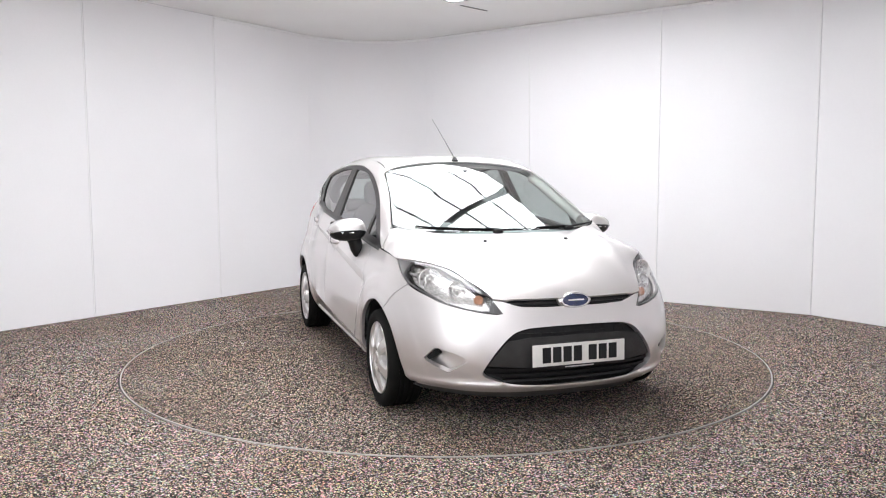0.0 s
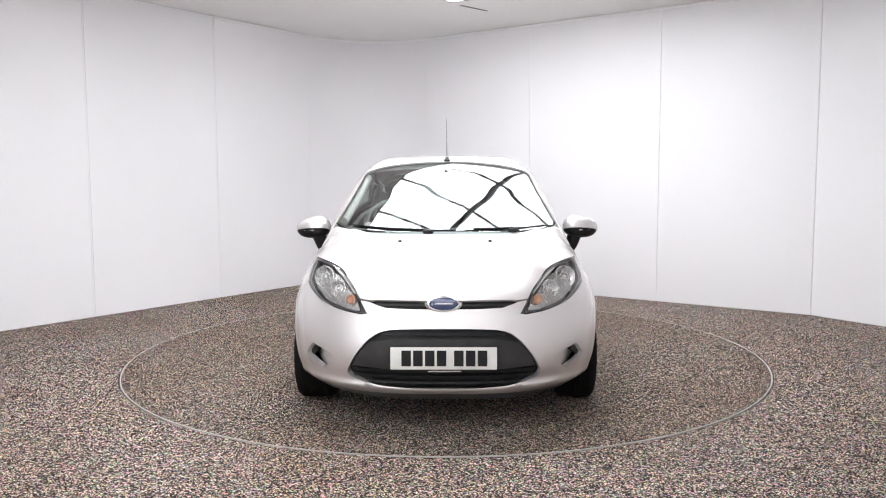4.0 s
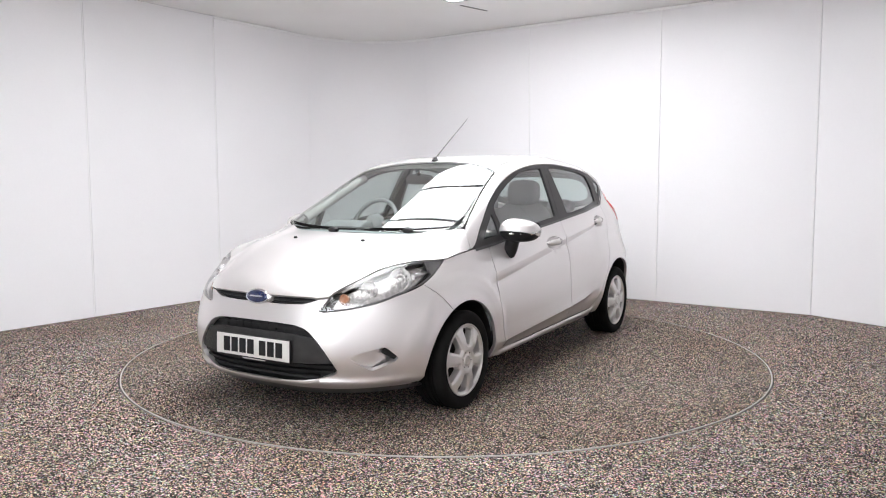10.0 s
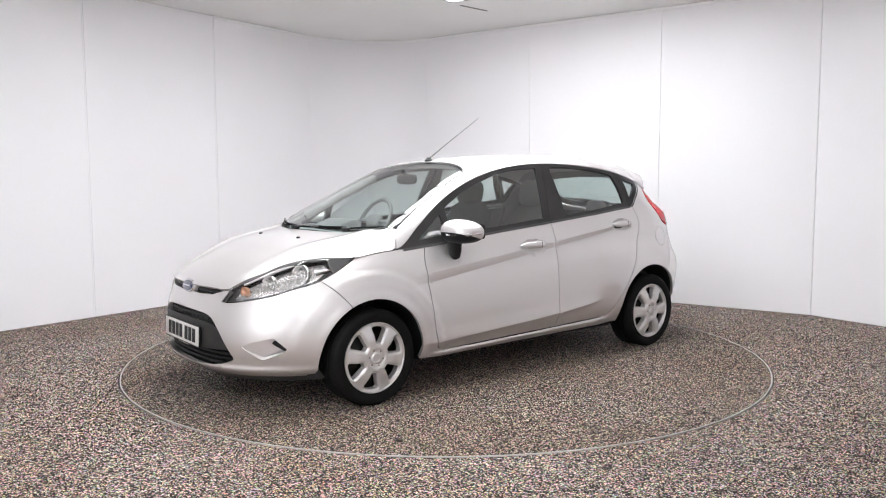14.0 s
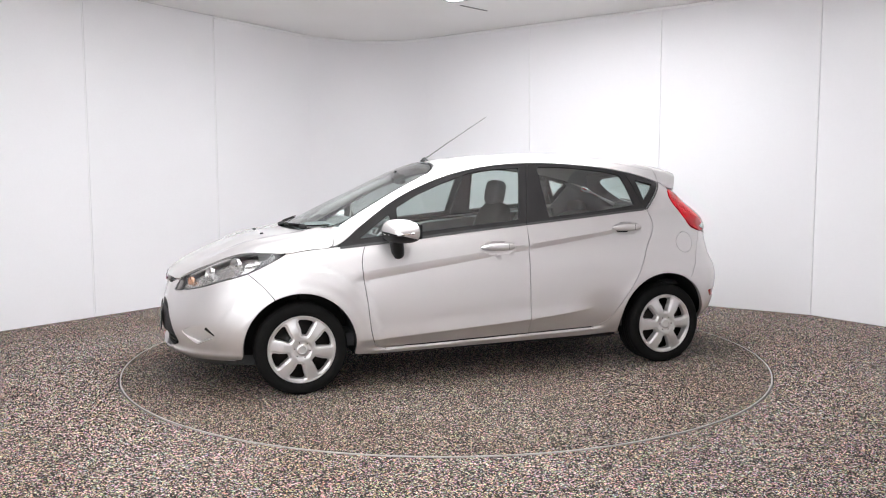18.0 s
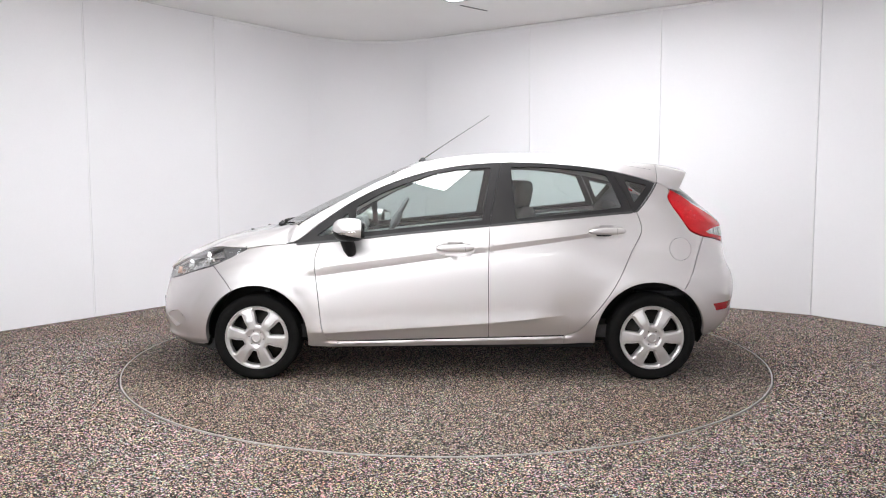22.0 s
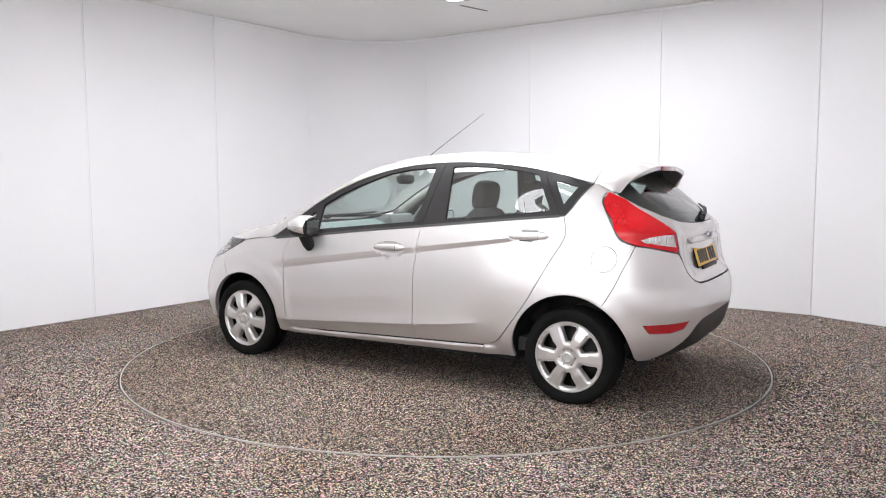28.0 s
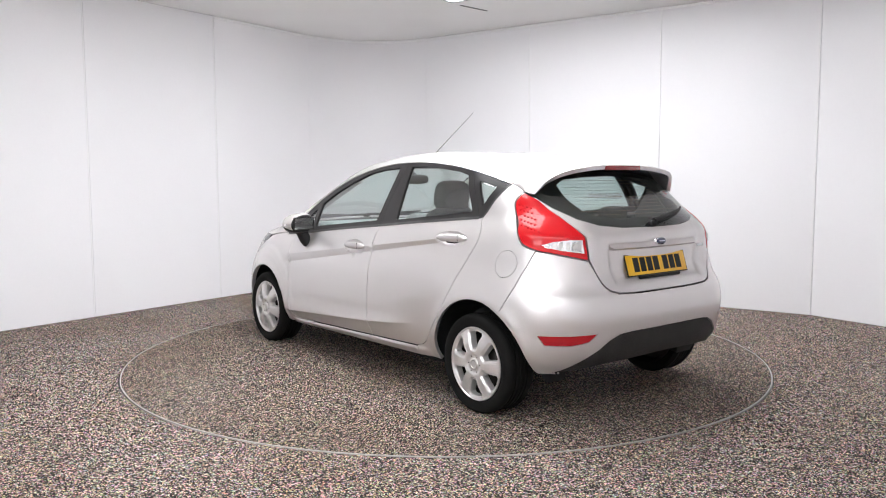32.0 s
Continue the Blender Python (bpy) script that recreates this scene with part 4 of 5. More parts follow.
    low = [(0.0, 0.470), A(0.30, 0.470), A(0.39, 0.464), A(0.46, 0.436), A(0.52, 0.391), A(0.66, 0.281), A(0.685, 0.266), A(0.60, 0.282), A(0.45, 0.310), (0.0, 0.320)]
    panel("rear_diffuser", [low + [(-s, z) for s, z in low[::-1] if s > 0]], tail_chart, DARKGREY, CAR, 0.035, 0.06, lift=-0.006, label="dark grey plastic lower rear bumper")
    # tailgate: painted lower part, glass above
    side = [A(0.605, 1.135), A(0.560, 1.04), A(0.524, 0.966), A(0.523, 0.90), A(0.523, 0.850), A(0.497, 0.79), A(0.462, 0.722), A(0.432, 0.694), A(0.376, 0.679), A(0.25, 0.674), (0.0, 0.673)]
    gl = [(0.0, 1.002), A(0.25, 1.006), A(0.40, 1.022), A(0.50, 1.055), A(0.565, 1.11), A(0.598, 1.16)]
    half = gl + [A(0.63, 1.19), A(0.64, 1.165)] + side
    tg = panel("tailgate", [shrink(half + [(-s, z) for s, z in half[::-1] if s > 0], GAPW)], tail_chart, PAINT, CAR, 0.03, 0.02)
    half = [(0.0, 1.004), A(0.25, 1.008), A(0.40, 1.024), A(0.50, 1.057), A(0.565, 1.112), A(0.60, 1.17), A(0.57, 1.26), A(0.47, 1.30), A(0.25, 1.325), (0.0, 1.33)]
    loop = half + [(-s, z) for s, z in half[::-1] if s > 0]
    g = panel("rear_window", [loop], tail_chart, REARGLASS, tg, 0.035, 0.0, lift=-0.003, label="dark tinted rear window")
    half = [(0.0, 1.056), A(0.25, 1.060), A(0.35, 1.070), A(0.42, 1.095), A(0.45, 1.14), A(0.458, 1.19), A(0.44, 1.235), A(0.37, 1.262), A(0.2, 1.275), (0.0, 1.28)]
    panel("rear_window_border", [loop, half + [(-s, z) for s, z in half[::-1] if s > 0]], tail_chart, GLOSSBLACK, tg, 0.035, 0.0, lift=-0.006, label="black printed glass border")
    # spoiler: drawn between the roof's rear edge and its own trailing lip
    fore = [[float(c) for c in top_chart(np.array(-1.3085 - 0.035 * math.cos(q * math.pi / 2)), np.array(q))] for q in (0.0, 0.15, 0.3, 0.45, 0.6, 0.75, 0.9)]
    fore += [(x, float(side_y(np.array(x), np.array(z))) + 0.001, z) for x, z in ((-1.310, 1.239), (-1.352, 1.219), (-1.392, 1.194))]
    lip = [(-1.560, 0.0, 1.338), (-1.560, 0.18, 1.336), (-1.555, 0.33, 1.322), (-1.545, 0.45, 1.303), (-1.520, 0.515, 1.277), (-1.492, 0.557, 1.242), (-1.455, 0.598, 1.181)]

    def along(pts):
        Q = np.array(spline(pts, 14))
        d = np.concatenate([[0], np.cumsum(np.linalg.norm(np.diff(Q, axis=0), axis=1))])
        return Q, d / d[-1]
    (FQ, FD), (TQ, TD) = along(fore), along(lip)

    def wing(u, v):
        k, a = u / 0.23, np.clip(np.abs(v) / 0.70, 0, 1)
        f = [np.interp(a, FD, FQ[:, i]) for i in range(3)]
        t = [np.interp(a, TD, TQ[:, i]) for i in range(3)]
        p = [q + (r - q) * k for q, r in zip(f, t)]
        full = 4 * k * (1 - k)
        side = step01(0.6, 1.0, a)
        return p[0], np.sign(v) * (p[1] + 0.012 * full * side), p[2] + 0.004 * full
    vs = np.linspace(-0.70, 0.70, 45)
    sp = panel("spoiler", [[(0.001, v) for v in vs] + [(0.23, v) for v in vs[::-1]]], wing, PAINT, CAR, 0.025, 0.024, back=True, label="silver roof spoiler")
    # fine heating wires on the glass
    for k in range(11):
        z = 1.075 + 0.018 * k
        y = 0.50 - 0.10 * max(0, (1.12 - z) / 0.05) - 0.004 * k
        s = rear_s(z, y=y)
        panel("heating_wire", [[(-s, z), (s, z), (s, z + 0.0016), (-s, z + 0.0016)]], tail_chart, WIRE, g, 0.06, 0.0, lift=-0.005)
    return bumper, rb, tg


DOORS = {1: flank_panels(1), -1: flank_panels(-1)}
upper_panels()
BUMPER, REAR_BUMPER, TAILGATE = end_panels()


# ---- wheels ----
def build_wheel(x, side, phase):
    w = new("wheel")
    w.parent = CAR
    w.location = (x - 0.004, 0.742 * side, WHEEL_Z)
    flip = Matrix.Diagonal((1, side, 1, 1))
    bm = bmesh.new()
    R = TYRE_R
    prof = [(0.196, 0.060), (0.199, 0.088), (0.218, 0.098), (0.243, 0.101), (0.259, 0.096), (0.268, 0.086), (0.274, 0.066), (R, 0.045)]
    for y in (0.040, 0.015, -0.015, -0.040):
        prof += [(R, y + 0.005), (R - 0.006, y + 0.003), (R - 0.006, y - 0.003), (R, y - 0.005)]
    prof += [(R, -0.05), (0.272, -0.075), (0.255, -0.097), (0.215, -0.095), (0.20, -0.07), (0.20, 0.05)]
    lathe(bm, prof, 72, flip)
    part("tyre", bm, RUBBER, w, "black tyre")
    bm = bmesh.new()
    lathe(bm, [(0.198, 0.07), (0.196, 0.04), (0.192, -0.02), (0.16, -0.02), (0.11, 0.015), (0.07, 0.035), (0.0, 0.035)], 48, flip)
    part("steel_disc", bm, STEEL, w, "dark steel wheel disc")
    # wheel cover: six spokes between six openings with chamfered edges

    def cover(u, v):
        r = np.hypot(u, v)
        th = np.arctan2(v, u) - radians(phase)
        y = 0.088 - 0.0012 * np.cos(6 * th) * step01(0.07, 0.12, r) * step01(0.200, 0.17, r) + 0.018 * step01(0.207, 0.105, r) - 0.007 * step01(0.064, 0.048, r)
        return u, y, v
    out = [(0.208 * math.cos(radians(a)), 0.208 * math.sin(radians(a))) for a in range(0, 360, 5)]
    holes = []
    for k in range(6):
        a = radians(phase + 60 * k)
        c, s = math.cos(a), math.sin(a)
        pts = rounded([(0.083, 0.019), (0.128, 0.036), (0.168, 0.057), (0.186, 0.045), (0.1915, 0.0), (0.186, -0.045), (0.168, -0.057), (0.128, -0.036), (0.083, -0.019)], 0.007, 2)
        holes.append([(p * c - q * s, p * s + q * c) for p, q in pts])
    disc = panel("wheel_cover", [out] + [shrink(h, -0.0105) for h in holes], cover, COVER, w, 0.012, 0.004, ref=(0, -5, 0), side=side, label="silver six-spoke wheel cover")
    disc.scale = (0.957, 1, 0.957)
    for hole in holes:
        bm = bmesh.new()
        rings = []
        for d, y in ((-0.0110, -0.001), (-0.0105, 0.0006), (-0.0090, 0.0004), (0.0015, -0.0085), (0.0030, -0.0070), (0.0050, -0.0075), (0.0065, -0.012), (0.0075, -0.045)):
            rings.append([bm.verts.new((p, (float(cover(np.array(p), np.array(q))[1]) + y) * side, q)) for p, q in shrink(hole, d)])
        for r0, r1 in zip(rings, rings[1:]):
            for j in range(len(hole)):
                i = (j + 1) % len(hole)
                f = (r0[j], r0[i], r1[i], r1[j])
                bm.faces.new(f if side > 0 else f[::-1])
        part("opening_rim", bm, COVER, disc)
    bm = bmesh.new()
    lathe(bm, [(0.200, 0.089), (0.203, 0.094), (0.208, 0.094), (0.211, 0.088), (0.210, 0.075)], 72, flip)
    part("cover_lip", bm, COVER, w).scale = (0.957, 1, 0.957)
    bm = bmesh.new()
    lathe(bm, [(0.0, 0.104), (0.020, 0.104), (0.022, 0.106), (0.029, 0.105), (0.033, 0.101), (0.035, 0.090)], 32, flip)
    part("centre_cap", bm, COVER, w)
    for k in range(6):
        a = radians(phase + 30 + 60 * k)
        bm = bmesh.new()
        lathe(bm, [(0.0, 0.1015), (0.004, 0.101), (0.0055, 0.092)], 8, Matrix.Translation((0.046 * math.cos(a), 0, 0.046 * math.sin(a))) @ flip)
        part("stud", bm, STEEL, w)
    return w


for x, sd, ph in ((HUB_X, 1, 100), (-HUB_X, 1, 90), (HUB_X, -1, 70), (-HUB_X, -1, 90)):
    build_wheel(x, sd, ph)


# ---- side windows ----
def rail(x):
    return float(rail_z(x)) - 0.002


def side_windows(side):
    fd, rd = DOORS[side]
    zb = lambda x: float(belt(x)) - 0.010
    split = [(-0.233, zb(-0.233)), (-0.255, 1.10), (-0.278, 1.20), (-0.315, rail(-0.315))]
    front = [(1.016, 0.856)] + [(x, rail(x)) for x in (0.98, 0.92, 0.85, 0.75, 0.647, 0.52, 0.40, 0.31, 0.15, 0.0, -0.15)] + split[::-1] + [(x, zb(x)) for x in (0.0, 0.3, 0.6, 0.8, 0.93)]
    small = rounded([(0.868, 0.906), (0.668, 1.050), (0.660, 0.985), (0.664, 0.926)], 0.012)
    pane = rounded([(0.620, 0.925), (0.618, 1.088), (0.47, 1.170), (0.308, 1.236), (0.10, 1.303), (-0.05, 1.326), (-0.248, 1.338), (-0.186, 1.000), (0.2, 0.965)], 0.016)
    panel("front_window_frame", [shrink(front, 0.0015), small, pane], flank_chart, GLOSSBLACK, fd, 0.04, 0.02, lift=-0.002, side=side, label="black painted window frame")
    panel("front_quarter_light", [shrink(small, -0.003)], flank_chart, WINDOW, fd, 0.05, 0.0, lift=-0.008, side=side, label="small tinted quarter light").visible_shadow = False
    panel("front_window", [shrink(pane, -0.003)], flank_chart, WINDOW, fd, 0.05, 0.0, lift=-0.010, side=side, label="greenish tinted window").visible_shadow = False
    div = [(-1.016, rail(-1.016)), (-1.07, 1.21), (-1.141, zb(-1.141))]
    rear = split + [(x, rail(x)) for x in (-0.45, -0.6, -0.75, -0.9)] + div + [(x, zb(x)) for x in (-0.95, -0.7, -0.45)]
    pane = rounded([(-0.374, 1.341), (-0.52, 1.343), (-0.657, 1.336), (-0.876, 1.311), (-0.985, 1.285), (-1.075, 1.082), (-0.767, 1.048), (-0.40, 1.012)], 0.016)
    panel("rear_window_frame", [shrink(rear, 0.0015), pane], flank_chart, GLOSSBLACK, rd, 0.04, 0.02, lift=-0.002, side=side, label="black painted window frame")
    panel("rear_window", [shrink(pane, -0.003)], flank_chart, WINDOW, rd, 0.05, 0.0, lift=-0.010, side=side, label="greenish tinted window").visible_shadow = False
    quarter = div[::-1] + [(-1.10, rail(-1.10)), (-1.20, rail(-1.20)), (-1.296, 1.233), (-1.248, 1.166), (-1.198, 1.098), (-1.166, 1.060)]
    pane = rounded([(-1.092, 1.256), (-1.238, 1.222), (-1.195, 1.165), (-1.152, 1.112)], 0.012)
    fr = panel("quarter_frame", [shrink(quarter, 0.001), pane], flank_chart, GLOSSBLACK, CAR, 0.04, 0.02, lift=-0.002, side=side, label="black frame of the rear quarter window")
    panel("quarter_window", [shrink(pane, -0.003)], flank_chart, WINDOW, fr, 0.05, 0.0, lift=-0.008, side=side).visible_shadow = False
    for door, x0, x1 in ((fd, 0.99, -0.230), (rd, -0.237, -1.14)):
        xs = np.linspace(x0, x1, 14)
        loop = [(x, float(belt(x)) - 0.018) for x in xs] + [(x, float(belt(x)) - 0.004) for x in xs[::-1]]
        panel("belt_moulding", [loop], flank_chart, MOULD, door, 0.05, 0.006, lift=0.003, side=side, label="grey belt moulding")
    q = [(-1.150, 1.046), (-1.176, 1.052), (-1.204, 1.085), (-1.256, 1.155), (-1.312, 1.232)]
    loop = [(x, z) for x, z in q] + [(x + 0.006, z + 0.006) for x, z in q[::-1]]
    panel("quarter_moulding", [loop], flank_chart, MOULD, fr, 0.04, 0.005, lift=0.003, side=side, label="grey window moulding")
    # handles: a bar across an oval cup
    for door, (cx, cz, rx, rz) in ((fd, HANDLE_F), (rd, HANDLE_R)):
        def cup(x, z):
            k = np.clip(1 - ((x - cx) / rx) ** 2 - ((z - cz) / rz) ** 2, 0, 1)
            return x, side_y(x, z) - 0.028 * np.sqrt(k), z
        panel("handle_cup", [oval(cx, cz, rx + 0.001, rz + 0.001)], cup, PAINT, door, 0.012, 0.0, side=side)
        bm = bmesh.new()
        n = 16
        rows = []
        for k in range(n + 1):
            t = k / n * 2 - 1
            x = cx - t * (rx - 0.006)
            h = 0.0215 * (1 - 0.55 * abs(t) ** 3) * (1 + 0.12 * t)
            yy = float(side_y(x, cz)) + 0.012 * (1 - abs(t) ** 4) - 0.004
            zc = cz + 0.006
            rows.append([bm.verts.new((x, side * (yy + 0.010 * math.cos(a) * (1 if abs(t) < 0.98 else 0.2)), zc + 0.010 * (x - cx) * -1.2 + h * math.sin(a) * (1 if abs(t) < 0.98 else 0.3))) for a in [2 * math.pi * j / 12 for j in range(12)]])
        for a, b in zip(rows, rows[1:]):
            for j in range(12):
                bm.faces.new((a[j], a[(j + 1) % 12], b[(j + 1) % 12], b[j]))
        bm.faces.new(rows[0])
        bm.faces.new(rows[-1])
        bmesh.ops.recalc_face_normals(bm, faces=bm.faces)
        grip = part("door_handle", bm, PAINT, door, "body-coloured door handle")
        bm = bmesh.new()
        x = cx - rx * 0.50
        box(bm, x - 0.0008, x + 0.0008, float(side_y(x, cz)) + 0.012, float(side_y(x, cz)) + 0.0178, cz - 0.010, cz + 0.026)
        for v in bm.verts:
            v.co.y *= side
        part("lock_gap", bm, MOULD, grip, "thin gap beside the lock cap", smooth=False)


for sd in (1, -1):
    side_windows(sd)
panel("filler_cap", [oval(-1.428, 0.822, 0.0685, 0.0685)], flank_chart, PAINT, CAR, 0.03, 0.015, label="round fuel filler cap")


# ---- head and tail lamps ----
BEZEL = varied(material("lamp_bezel", (0.10, 0.10, 0.10), 0.35, 0.3), 12, (0.08, 0.08, 0.082), (0.14, 0.138, 0.138), 0.1, 400, (0.25, 0.4))

def lamp_surface():
    low = []
    for x, y, z in LAMP_LOW:
        if y < 0.72:
            low.append(tuple(float(c) for c in nose_chart(np.array(nose_s(z, y=y)), np.array(z))))
        else:
            low.append((x, float(side_y(x, z)), z))
    up = []
    for x, y in BONNET_EDGE:
        up.append((x, y, float(bonnet_chart(np.array(x), np.array(y))[2]) - 0.003))
    lo = np.array(spline(low, 8))
    hi = np.array(spline(up, 8))

    def along(P, t):
        d = np.concatenate([[0], np.cumsum(np.linalg.norm(np.diff(P, axis=0), axis=1))])
        d /= d[-1]
        return np.stack([np.interp(t, d, P[:, i]) for i in range(3)], -1)

    def chart(t, v):
        t, v = np.asarray(t, float), np.asarray(v, float)
        a, b = along(lo, np.clip(t, 0, 1)), along(hi, np.clip(t, 0, 1))
        p = a + (b - a) * v[..., None]
        k = 0.014 * 4 * np.clip(v, 0, 1) * (1 - np.clip(v, 0, 1)) * np.sin(np.clip(t * 1.1 + 0.05, 0, 1) * math.pi) ** 0.5
        return p[..., 0] + 0.7 * k, p[..., 1] + 0.55 * k, p[..., 2] + 0.35 * k
    return chart


def head_lamp(side):
    chart = lamp_surface()
    sq = [(0.0, 0.01), (0.985, 0.01), (0.985, 0.99), (0.0, 0.99)]
    house = panel("headlamp", [[(0.0, 0.03), (0.84, 0.06), (0.84, 0.94), (0.0, 0.97)]], chart, BEZEL, CAR, 0.05, 0.0, lift=-0.055, side=side, label="headlamp with dark grey housing and clear lens")
    rim = [(0.014, 0.045), (0.80, 0.06), (0.76, 0.94), (0.014, 0.95)]
    panel("lens_seal", [sq, rim], chart, BEZEL, house, 0.05, 0.012, lift=-0.003, side=side)
    panel("lens", [sq], chart, CLEAR, house, 0.05, 0.0, side=side, label="clear lens").visible_shadow = False

    shell = rounded([(0.07, 0.12), (0.66, 0.08), (0.79, 0.36), (0.73, 0.88), (0.30, 0.90), (0.09, 0.72)], 0.06)
    panel("reflector_shell", [shell], chart, GLITTER, house, 0.04, 0.0, lift=-0.038, side=side, label="bright faceted reflector")

    def at(t, v, d):
        q = [float(c[0]) for c in chart(np.array([t]), np.array([v]))]
        return Vector((q[0] - d * 0.80, (q[1] - d * 0.48) * side, q[2] - d * 0.30))
    for name, t, v, d, r, mat in (("main_bowl", 0.54, 0.50, 0.030, 0.056, BOWL), ("inner_bowl", 0.315, 0.52, 0.022, 0.042, BOWL), ("indicator", 0.14, 0.48, 0.016, 0.021, AMBER)):
        m = Matrix.Translation(at(t, v, d)) @ Vector((0.90, 0.36 * side, 0.22)).to_track_quat("Y", "Z").to_matrix().to_4x4()
        bm = bmesh.new()
        lathe(bm, [(r + 0.004, -0.020), (r + 0.003, 0.000), (r, 0.001), (r * 0.93, -0.006), (r * 0.7, -r * 0.42), (r * 0.35, -r * 0.66), (r * 0.18, -r * 0.7), (r * 0.17, -r * 0.15), (0.0, -r * 0.05)], 28, m)
        part(name, bm, mat, house, {"indicator": "amber indicator"}.get(name, "chrome reflector bowl"))
        if name != "indicator":
            bm = bmesh.new()
            lathe(bm, [(r * 0.50, -r * 0.30), (r * 0.52, -r * 0.22), (r * 0.44, -r * 0.20), (r * 0.42, -r * 0.30)], 28, m)
            part("bowl_ring", bm, BOWL, house)
            for k in range(10):
                a = 2 * math.pi * k / 10
                bm = bmesh.new()
                tube(bm, [m @ Vector((r * 0.9 * math.cos(a), -0.012, r * 0.9 * math.sin(a))), m @ Vector((r * 0.5 * math.cos(a), -r * 0.50, r * 0.5 * math.sin(a)))], 0.0015, 5)
                part("bowl_rib", bm, BEZEL, house)
    bm = bmesh.new()
    tube(bm, [at(0.64, 0.48, 0.045), at(0.70, 0.46, 0.042), at(0.76, 0.44, 0.038)], [0.020, 0.014, 0.006], 10)
    part("side_reflector", bm, CHROME, house, "chrome outer reflector")
    bm = bmesh.new()
    tube(bm, [at(0.10, 0.86, 0.016), at(0.30, 0.92, 0.016), at(0.5, 0.93, 0.016)], [0.006, 0.010, 0.006], 8)
    part("bezel_rib", bm, COVER, house)
    return house


TA = lambda y, z: (rear_s(z, y=y), z)
TB = lambda x, z: (rear_s(z, x=x), z)


def tail_lamp(side):
    outer = [TB(-1.394, 1.190), TB(-1.379, 1.14), TB(-1.408, 1.08), TB(-1.458, 1.0), TB(-1.480, 0.966), TB(-1.500, 0.938), TB(-1.54, 0.916), TB(-1.588, 0.899)]
    loop = spline(outer, 3) + [TA(0.68, 0.888), TA(0.60, 0.867), TA(0.531, 0.851), TA(0.529, 0.90), TA(0.529, 0.966), TA(0.560, 1.04), TA(0.585, 1.10), TA(0.598, 1.15)]
    lamp = panel("tail_lamp", [shrink(loop, 0.002)], tail_chart, RED, CAR, 0.02, 0.02, side=side, lift=0.002, label="tall red tail lamp with a clear lower corner")
    white = [TA(0.545, 0.952), TA(0.60, 0.952), TA(0.66, 0.943), TA(0.70, 0.925), TA(0.66, 0.905), TA(0.60, 0.893), TA(0.543, 0.884)]
    panel("reversing_lens", [white], tail_chart, CHROME, lamp, 0.02, 0.0, side=side, lift=0.004, label="clear reversing lens")
    for k in range(6):
        y = 0.552 + 0.024 * k
        facet = [TA(y, 0.947 - 0.002 * k), TA(y + 0.015, 0.946 - 0.003 * k), TA(y + 0.021, 0.900 + 0.003 * k), TA(y + 0.004, 0.892 + 0.003 * k)]
        panel("lens_facet", [facet], tail_chart, GLITTER if k % 2 else COVER, lamp, 0.03, 0.003, side=side, lift=0.006)
    for k in range(2):
        y, z = (0.575, 0.917) if k == 0 else (0.635, 0.922)
        s, zz = TA(y, z)
        q = [float(c) for c in tail_chart(np.array(s), np.array(zz))]
        m = Matrix.Translation((q[0] - 0.004, q[1] * side, q[2])) @ Vector((-0.9, 0.45 * side, 0.1)).to_track_quat("Y", "Z").to_matrix().to_4x4()
        bm = bmesh.new()
        lathe(bm, [(0.024, 0.0), (0.022, 0.004), (0.017, 0.001), (0.008, 0.004), (0.0, 0.005)], 20, m)
        part("lens_ring", bm, COVER, lamp)
    # rows of small round lenses moulded into the upper half
    bm = bmesh.new()
    for row in range(5):
        z = 1.128 - 0.026 * row
        for col in range(4 + row // 2):
            x = -1.402 - 0.017 * row - 0.022 * col
            s, zz = TB(x, z - 0.006 * col)
            q = [float(c) for c in tail_chart(np.array(s), np.array(zz))]
            m = Matrix.Translation((q[0], q[1] * side, q[2])) @ Vector((-0.62, 0.75 * side, 0.22)).to_track_quat("Y", "Z").to_matrix().to_4x4()
            lathe(bm, [(0.0075, 0.0), (0.0065, 0.0045), (0.0035, 0.0060), (0.0, 0.0062)], 10, m)
    part("lens_dots", bm, RED, lamp, "rows of small round red lenses")
    # dark inner cover behind the lamp
    inner = [TB(-1.36, 1.17), TB(-1.42, 1.0), TB(-1.50, 0.90), TA(0.68, 0.86), TA(0.50, 0.84), TA(0.50, 0.97), TA(0.60, 1.15)]
    panel("lamp_back", [inner], tail_chart, TRIM, lamp, 0.05, 0.0, side=side, lift=-0.022)
    return lamp


for sd in (1, -1):
    head_lamp(sd)
    tail_lamp(sd)


# ---- plates, badges, rear details ----
def plate(name, m, mat, label, groups):
    bm = bmesh.new()
    box(bm, -0.004, 0.004, -0.26, 0.26, -0.0555, 0.0555, 0.003, 2, m)
    ob = part(name, bm, mat, CAR, label)
    y = -0.205
    for n in groups:
        for _ in range(n):
            bm = bmesh.new()
            box(bm, 0.0035, 0.0052, y, y + 0.046, -0.0385, 0.0385, 0.0, 1, m)
            part("dark_bar", bm, BLACK, ob, smooth=False)
            y += 0.0575
        y += 0.026
    bm = bmesh.new()
    for y0, y1, z0, z1 in ((-0.263, 0.263, -0.061, -0.0545), (-0.263, 0.263, 0.0545, 0.058), (-0.263, -0.258, -0.06, 0.058), (0.258, 0.263, -0.06, 0.058)):
        box(bm, -0.005, 0.003, y0, y1, z0, z1, 0, 1, m)
    part("plate_edge", bm, BLACK, ob, smooth=False)
    return ob


